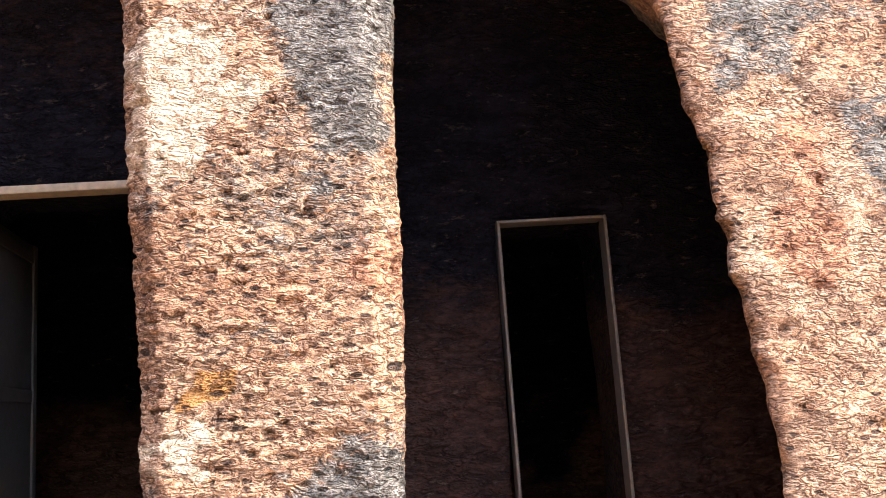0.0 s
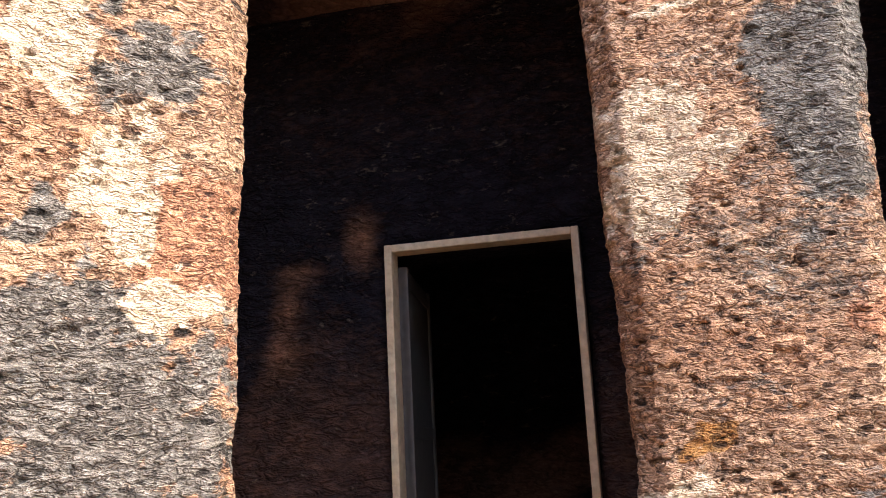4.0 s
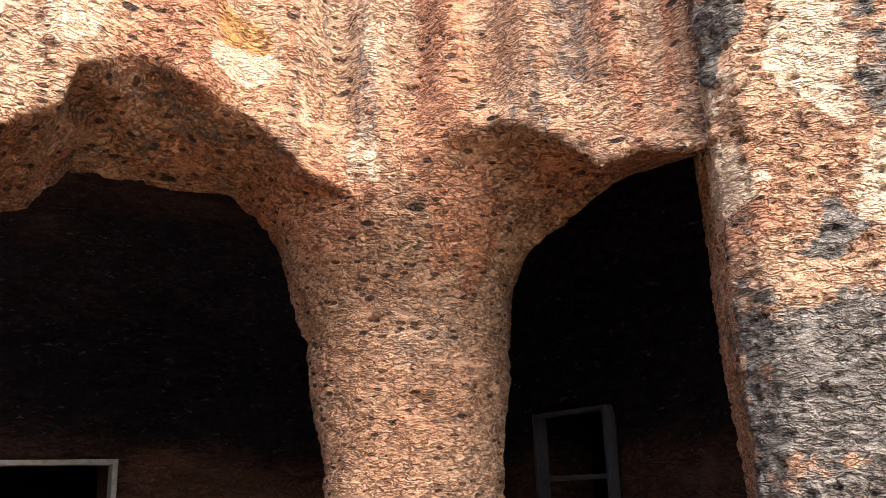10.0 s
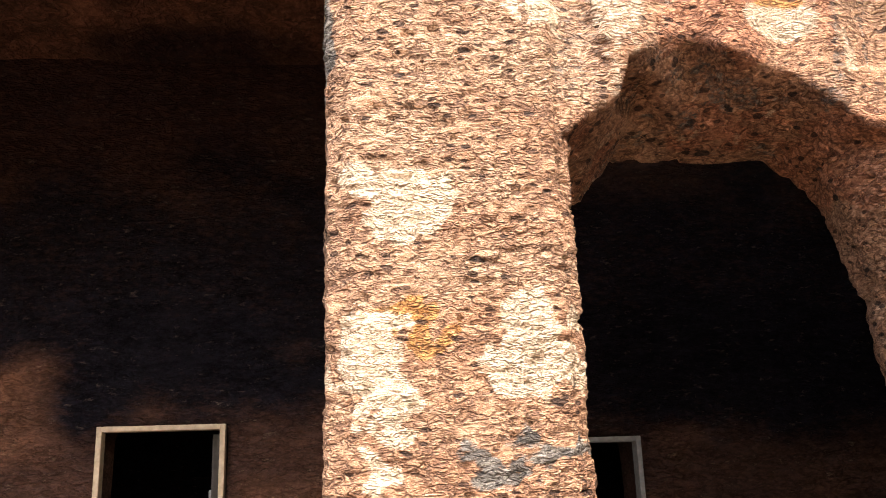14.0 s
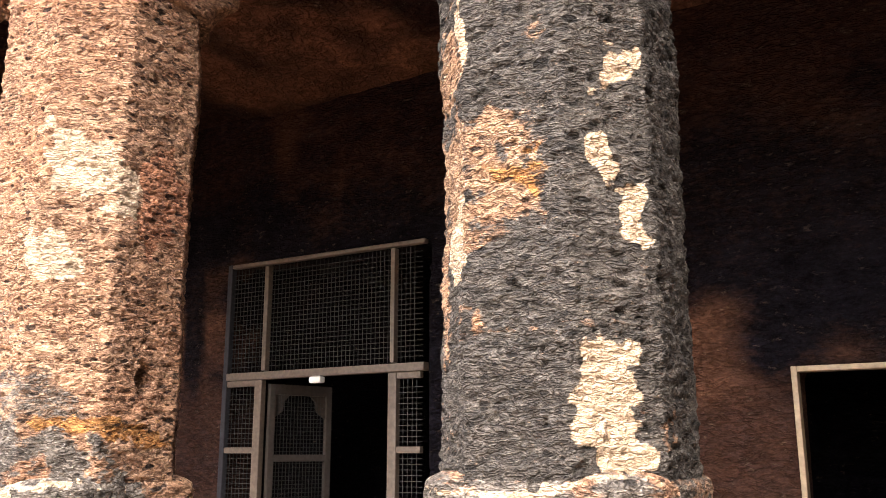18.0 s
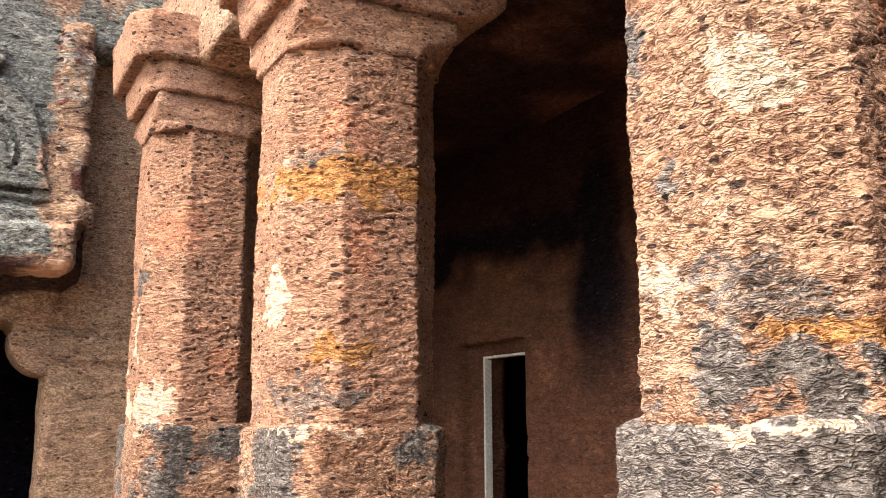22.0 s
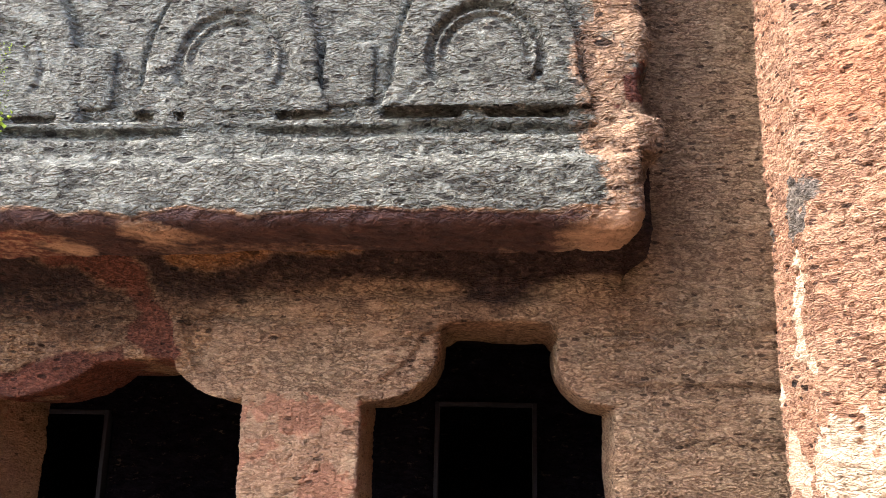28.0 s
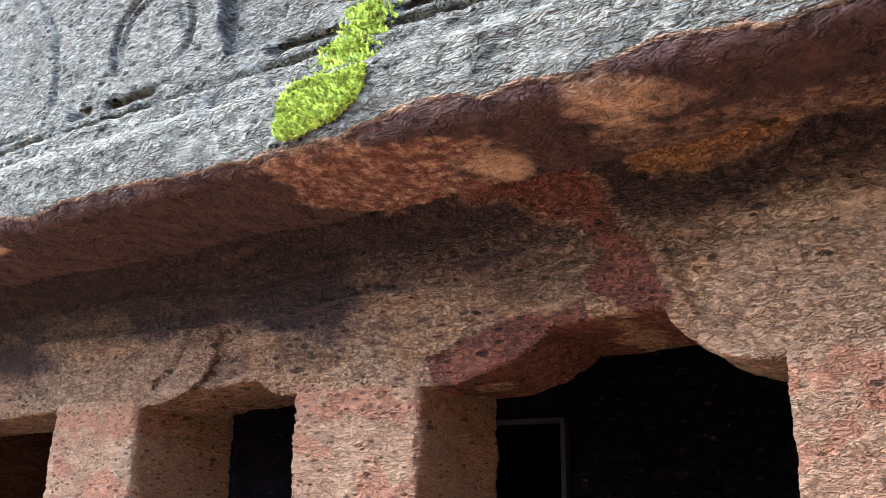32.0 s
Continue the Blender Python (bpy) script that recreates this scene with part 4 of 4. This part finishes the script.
def gable(p, cy, worn):
    x, y, z = p[:, 0] + 0.35 * setback(p[:, 1]), p[:, 1], p[:, 2]
    dy, dz = np.abs(y - cy), z - 3.60
    half = 0.50 * np.sqrt(np.clip(1 - (np.clip(dz, -0.1, 0.74) / 0.75) ** 2, 0, 1)) + 0.07 * step(-dz, 0.0, 0.2)
    rr, up = np.hypot(dy, dz - 0.08), dz - 0.08
    ring = (1 - step(np.abs(rr - 0.305), 0.014, 0.030)) * step(up, -0.2, -0.1) + 0.7 * (1 - step(np.abs(rr - 0.235), 0.010, 0.026)) * step(up, -0.1, 0.05)
    ring = ring + 0.25 * (1 - step(np.abs(dy - 0.30 - 0.9 * np.maximum(-up - 0.1, 0)), 0.012, 0.03)) * step(-up, 0.08, 0.14)
    shape = np.maximum(dy - half, np.maximum(-0.22 - dz, dz - 0.72))
    knob = np.maximum(dy - 0.06 - 0.08 * step(dz, 0.82, 0.88), np.abs(dz - 0.85) - 0.2)
    shape = smin(shape, knob, 0.03)
    return smax(shape, x - (-10.05 + worn * (0.11 - 0.055 * np.minimum(ring, 1))), 0.012)


FRIEZE = bpy.data.objects["frieze"]
for cy, worn in ((0.54, 0.95), (-0.90, 0.6), (-2.34, 0.4), (-3.78, 0.6)):
    rock("gable_relief", lambda p: np.maximum(gable(p, cy, worn), -10.2 - 0.35 * setback(p[:, 1]) - p[:, 0]), (-10.5, cy - 0.75, 3.38), (-9.85, cy + 0.75, 4.75), 0.017, M_CLIFF, FRIEZE, size=0.3, marks=grey_west)
for cy in (-0.23, -1.75, 1.22):
    rock("block_relief", lambda p: sd_box(p, (-10.1 - 0.35 * setback(np.array([cy]))[0], cy, 3.62), (0.09, 0.15, 0.2), 0.03), (-10.5, cy - 0.3, 3.3), (-9.85, cy + 0.3, 3.95), 0.022, M_CLIFF, FRIEZE, size=0.5, marks=grey_west)


def rubble(p):
    d = sd_box(p, (-10.32, 1.26, 4.0), (0.34, 0.16, 1.05), 0.10)
    knob = sd_turned(p, (-10.05, 1.34, 3.2), (0.16, 0.10, 0.12), 0.5, 0.05)
    notch = np.maximum(0, 0.10 - np.hypot(p[:, 1] - 1.44, p[:, 2] - 3.55))
    return smin(d, knob, 0.06) - 0.10 * (fbm(p, (3, 5, 5), 3, 87) - 0.5) + notch


slab("wall_rubble", (-10.8, 1.0, 2.8), (-9.8, 1.6, 5.2), M_CLIFF, "crumbling rose rock beside the carved frieze", 0.024, 1.6, (), lambda v, at: at.update(salmon=stain(v, 0.55, 0.65, (4, 4, 4), 88), grey=0.5 * stain(v, 0.52, 0.64, (3, 3, 3), 89)), "wall", rubble)
slab("cliff_west", (-11.6, -8, 4.8), (-10.15, 2.6, 6.6), M_CLIFF, "weathered rock face above the frieze", 0.1, 3.0, (), lambda v, at: at.update(grey=stain(v, 0.3, 0.5)))

for cy, cx, hw, fx, before, after in ((-0.51, -10.9, 0.345, -10.55, 0.45, 0.45), (-2.82, -11.15, 0.36, -10.70, 0.33, 0.72), (-4.85, -11.3, 0.38, -10.85, 0.33, 0.6)):
    pil = thing("bracket_pillar", "square rose laterite pillar with curved bracket capital", "pillar", (cx, cy, 0), "pillars of the side cave")
    shaft("shaft", pil, cx, cy, 0.0, 1.9, [(0, abs(fx - cx)), (PI, 0.35), (PI / 2, hw), (-PI / 2, hw), (PI / 4, (hw + abs(fx - cx)) * 0.69), (-PI / 4, (hw + abs(fx - cx)) * 0.69)],
          0.0, M_PILLAR, dz=0.0125, grey=(0.85, 0.95), marks=(("salmon", 0.0, 1.76, 0.4, 0.07), ("salmon", 0.2, 1.55, 0.10, 0.05), ("salmon", -0.15, 1.35, 0.15, 0.1)))

    def bracket(p, cy=cy, hw=hw, fx=fx, before=before, after=after):
        q = p[:, 1] - cy
        s = np.clip((np.abs(q) - hw) / np.where(q > 0, after, before), 0, 1)
        low = 1.84 + 0.36 * (1 - np.sqrt(np.maximum(0, 1 - s ** 2.4)))
        groove = 0.025 * (1 - step(np.abs(np.hypot(np.abs(q) - hw, p[:, 2] - 2.3) - 0.36), 0.012, 0.03)) * (np.abs(q) > hw + 0.1)
        return np.maximum(sd_box(p, (fx - 0.33, cy + (after - before) / 2, 2.05), (0.33, hw + (after + before) / 2, 0.25), 0.04) + groove, low - p[:, 2])
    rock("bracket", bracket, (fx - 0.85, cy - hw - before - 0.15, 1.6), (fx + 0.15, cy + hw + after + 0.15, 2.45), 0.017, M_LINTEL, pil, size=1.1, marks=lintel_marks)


# ---------------------------------------------------------------- doors
def bar_bm(axis, plane, u0, u1, z0, z1, deep=0.05, bevel=0.006):
    lo = (u0, plane - deep, z0) if axis == "y" else (plane - deep, u0, z0)
    hi = (u1, plane + deep, z1) if axis == "y" else (plane + deep, u1, z1)
    return box_bm(lo, hi, bevel)


def door_frame(name, label, axis, plane, a, b, top, width=0.06, mat=None):
    at = ((a + b) / 2, plane, 0) if axis == "y" else (plane, (a + b) / 2, 0)
    fr = thing(name, label, "door", at, kind="structure")
    mat = mat or M_FRAME
    part("jamb", bar_bm(axis, plane, a, a + width, 0.0, top), mat, fr)
    part("jamb", bar_bm(axis, plane, b - width, b, 0.0, top), mat, fr)
    part("head", bar_bm(axis, plane, a + width, b - width, top - width, top), mat, fr)
    return fr


def wire_bm(m, u0, u1, z0, z1, pitch, thick=0.004):
    """A net of wires in the plane of m's x and z."""
    bm = bmesh.new()
    t = thick / 2

    def rod(lo, hi):
        bmesh.ops.create_cube(bm, size=1, matrix=m @ Matrix.Translation((Vector(lo) + Vector(hi)) / 2) @ Matrix.Diagonal((*(Vector(hi) - Vector(lo)), 1)))
    for k in range(1, int((u1 - u0) / pitch)):
        rod((u0 + k * pitch - t, -t, z0), (u0 + k * pitch + t, t, z1))
    for k in range(1, int((z1 - z0) / pitch)):
        rod((u0, -t, z0 + k * pitch - t), (u1, t, z0 + k * pitch + t))
    return bm


def leaf(parent, hinge, turn, width, top, mat_frame, mat_panel, net=False):
    """A door leaf hung at hinge, turned about z: stiles, rails and panels."""
    m = Matrix.Translation(hinge) @ Matrix.Rotation(turn, 4, "Z")
    lf = part("leaf", local_box(m, (0, -0.012, 0.02), (width, 0.012, top - 0.01)) if not net else local_box(m, (0, -0.02, top - 0.09), (width, 0.02, top - 0.01)), mat_panel if not net else mat_frame, parent)
    for u in (0.0, width - 0.06):
        part("stile", local_box(m, (u, -0.022, 0.02), (u + 0.06, 0.022, top - 0.01)), mat_frame, lf)
    for z in (0.02, top * 0.33, top * 0.68, top - 0.1):
        part("rail", local_box(m, (0.06, -0.02, z), (width - 0.06, 0.02, z + 0.06)), mat_frame, lf)
    if net:
        part("wire_net", wire_bm(m, 0.06, width - 0.06, 0.08, top - 0.1, 0.035), M_WIRE, lf)
        for u, s in ((0.06, 1), (width - 0.06, -1)):
            bm = bmesh.new()
            pts = [(u, 0, top - 0.1), (u + s * 0.16, 0, top - 0.1), (u + s * 0.1, 0, top - 0.16), (u + s * 0.09, 0, top - 0.24), (u, 0, top - 0.3)]
            vs = [bm.verts.new(m @ Vector(q)) for q in pts]
            f = bm.faces.new(vs)
            r = bmesh.ops.extrude_face_region(bm, geom=[f])
            bmesh.ops.translate(bm, verts=[g for g in r["geom"] if isinstance(g, bmesh.types.BMVert)], vec=m.to_3x3() @ Vector((0, 0.02, 0)))
            part("corner_plate", bm, mat_frame, lf)
    else:
        part("handle", local_box(m, (width - 0.05, 0.02, 1.42), (width - 0.02, 0.05, 1.62), 0.008), M_STEEL, lf, "worn steel hasp")
    return lf


def local_box(m, lo, hi, bevel=0.004):
    bm = box_bm(lo, hi, bevel)
    bm.transform(m)
    return bm


d1 = door_frame("door_1", "open doorway with a tan wooden frame and dark leaf", "x", 4.5, -0.16, 0.68, 2.43, 0.034)
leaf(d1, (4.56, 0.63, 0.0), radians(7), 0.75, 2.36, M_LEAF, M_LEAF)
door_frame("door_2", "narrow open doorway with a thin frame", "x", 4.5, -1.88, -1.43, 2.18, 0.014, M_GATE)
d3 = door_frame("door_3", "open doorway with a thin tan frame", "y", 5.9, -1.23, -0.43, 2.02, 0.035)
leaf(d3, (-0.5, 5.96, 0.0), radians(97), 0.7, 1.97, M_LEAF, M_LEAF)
door_frame("door_4", "open doorway with a thin pale frame", "y", 6.11, -10.83, -9.87, 2.17, 0.028, M_PALE)
door_frame("door_5", "dark doorway with a thin grey frame", "y", 5.9, 1.5, 2.31, 1.87, 0.035, M_STEEL)
door_frame("door_6", "dark doorway with a thin grey frame", "x", -12.9, 0.09, 0.92, 2.0, 0.035, M_SHADED_FRAME)
d7 = door_frame("door_7", "dark doorway with a grey metal gate frame", "x", 4.5, 3.6, 4.25, 2.05, 0.025, M_SHADED_FRAME)
part("rail", bar_bm("x", 4.5, 3.64, 4.21, 1.63, 1.66, 0.02), M_SHADED_FRAME, d7)
door_frame("door_8", "dark doorway with a thin grey frame", "x", -12.9, -3.32, -2.66, 1.88, 0.035, M_SHADED_FRAME)

# the barred main entrance
GY = 5.88
gate = thing("gate_screen", "tan steel entrance screen with wire netting and an open leaf", "gate", (-4.95, GY, 0))
for u0, u1 in ((-6.02, -5.97),):
    part("post", bar_bm("y", GY, u0, u1, 0.0, 3.18, 0.03), M_SHADED_FRAME, gate)
for u0, u1, z0, z1 in ((-5.575, -5.53, 2.2, 3.13), (-4.225, -4.185, 2.2, 3.13), (-5.64, -5.56, 0.0, 2.12), (-4.24, -4.16, 0.0, 2.12)):
    part("mullion", bar_bm("y", GY, u0, u1, z0, z1, 0.03), M_GATE, gate)
part("top_rail", bar_bm("y", GY, -5.97, -3.90, 3.14, 3.175, 0.03), M_GATE, gate)
part("transom", bar_bm("y", GY, -5.97, -3.90, 2.125, 2.19, 0.04), M_GATE, gate)
for u0, u1 in ((-5.97, -5.64), (-4.16, -3.94)):
    for z in (0.4, 1.0, 1.5, 2.07):
        part("rail", bar_bm("y", GY, u0, u1, z, z + 0.05, 0.025), M_GATE, gate)
MY = Matrix.Translation((0, GY + 0.012, 0))
for u0, u1, z0, z1 in ((-5.97, -5.575, 2.2, 3.13), (-5.53, -4.225, 2.2, 3.13), (-4.185, -3.94, 2.2, 3.13), (-5.97, -5.64, 0.45, 2.07), (-4.16, -3.94, 0.45, 2.07)):
    part("wire_net", wire_bm(MY, u0, u1, z0, z1, 0.042), M_WIRE, gate)
leaf(gate, (-5.54, GY + 0.05, 0.0), radians(74), 0.66, 2.1, M_LEAF, M_LEAF, True)
lamp = thing("bulkhead_lamp", "small white plastic lamp under the transom", "lamp", (-4.93, GY - 0.05, 2.08))
part("cover", box_bm((-4.99, GY - 0.09, 2.065), (-4.87, GY - 0.02, 2.118), 0.015), M_LAMP, lamp)
part("mount", box_bm((-4.97, GY - 0.07, 2.115), (-4.89, GY - 0.03, 2.128), 0.003), M_STEEL, lamp)

# ---------------------------------------------------------------- moss on the cornice
rs = np.random.RandomState(11)
mv, mf = [], []
for k in range(8000):
    if k < 5000:
        a, b = rs.rand() * 2 - 1, rs.rand() * 2 - 1
        if abs(a) ** 3 + abs(b) ** 3 > 0.7 + 0.5 * rs.rand():
            continue
        y, z = -2.42 + 0.225 * a + 0.02 * b, 2.915 + 0.135 * b + 0.05 * a
        x = -9.865 if z < 3.0 else -9.91
    else:
        z = 3.03 + rs.rand() ** 1.5 * 0.8
        y = -2.37 + 0.1 * (z - 3.05) + rs.normal(0, 0.055)
        x = -9.945 if z < 3.19 else -10.055 if z < 3.41 else -10.115
    s = 0.006 + 0.010 * rs.rand()
    c = np.array((x + rs.rand() * 0.015, y, z))
    tip = c + np.array((s * (1 + rs.rand()), rs.normal(0, s * 0.6), s * rs.normal(0.1, 0.7)))
    i = len(mv)
    ring = [c + s * np.array((0, math.cos(t), math.sin(t))) for t in (0.3, 2.4, 4.5)]
    mv += [*ring, tip]
    mf += [(i, i + 1, i + 3), (i + 1, i + 2, i + 3), (i + 2, i, i + 3)]
tagged(mesh_object("moss", np.array(mv), np.array(mf), M_MOSS), "bright yellow-green moss on the grey cornice", "moss", kind="stuff")
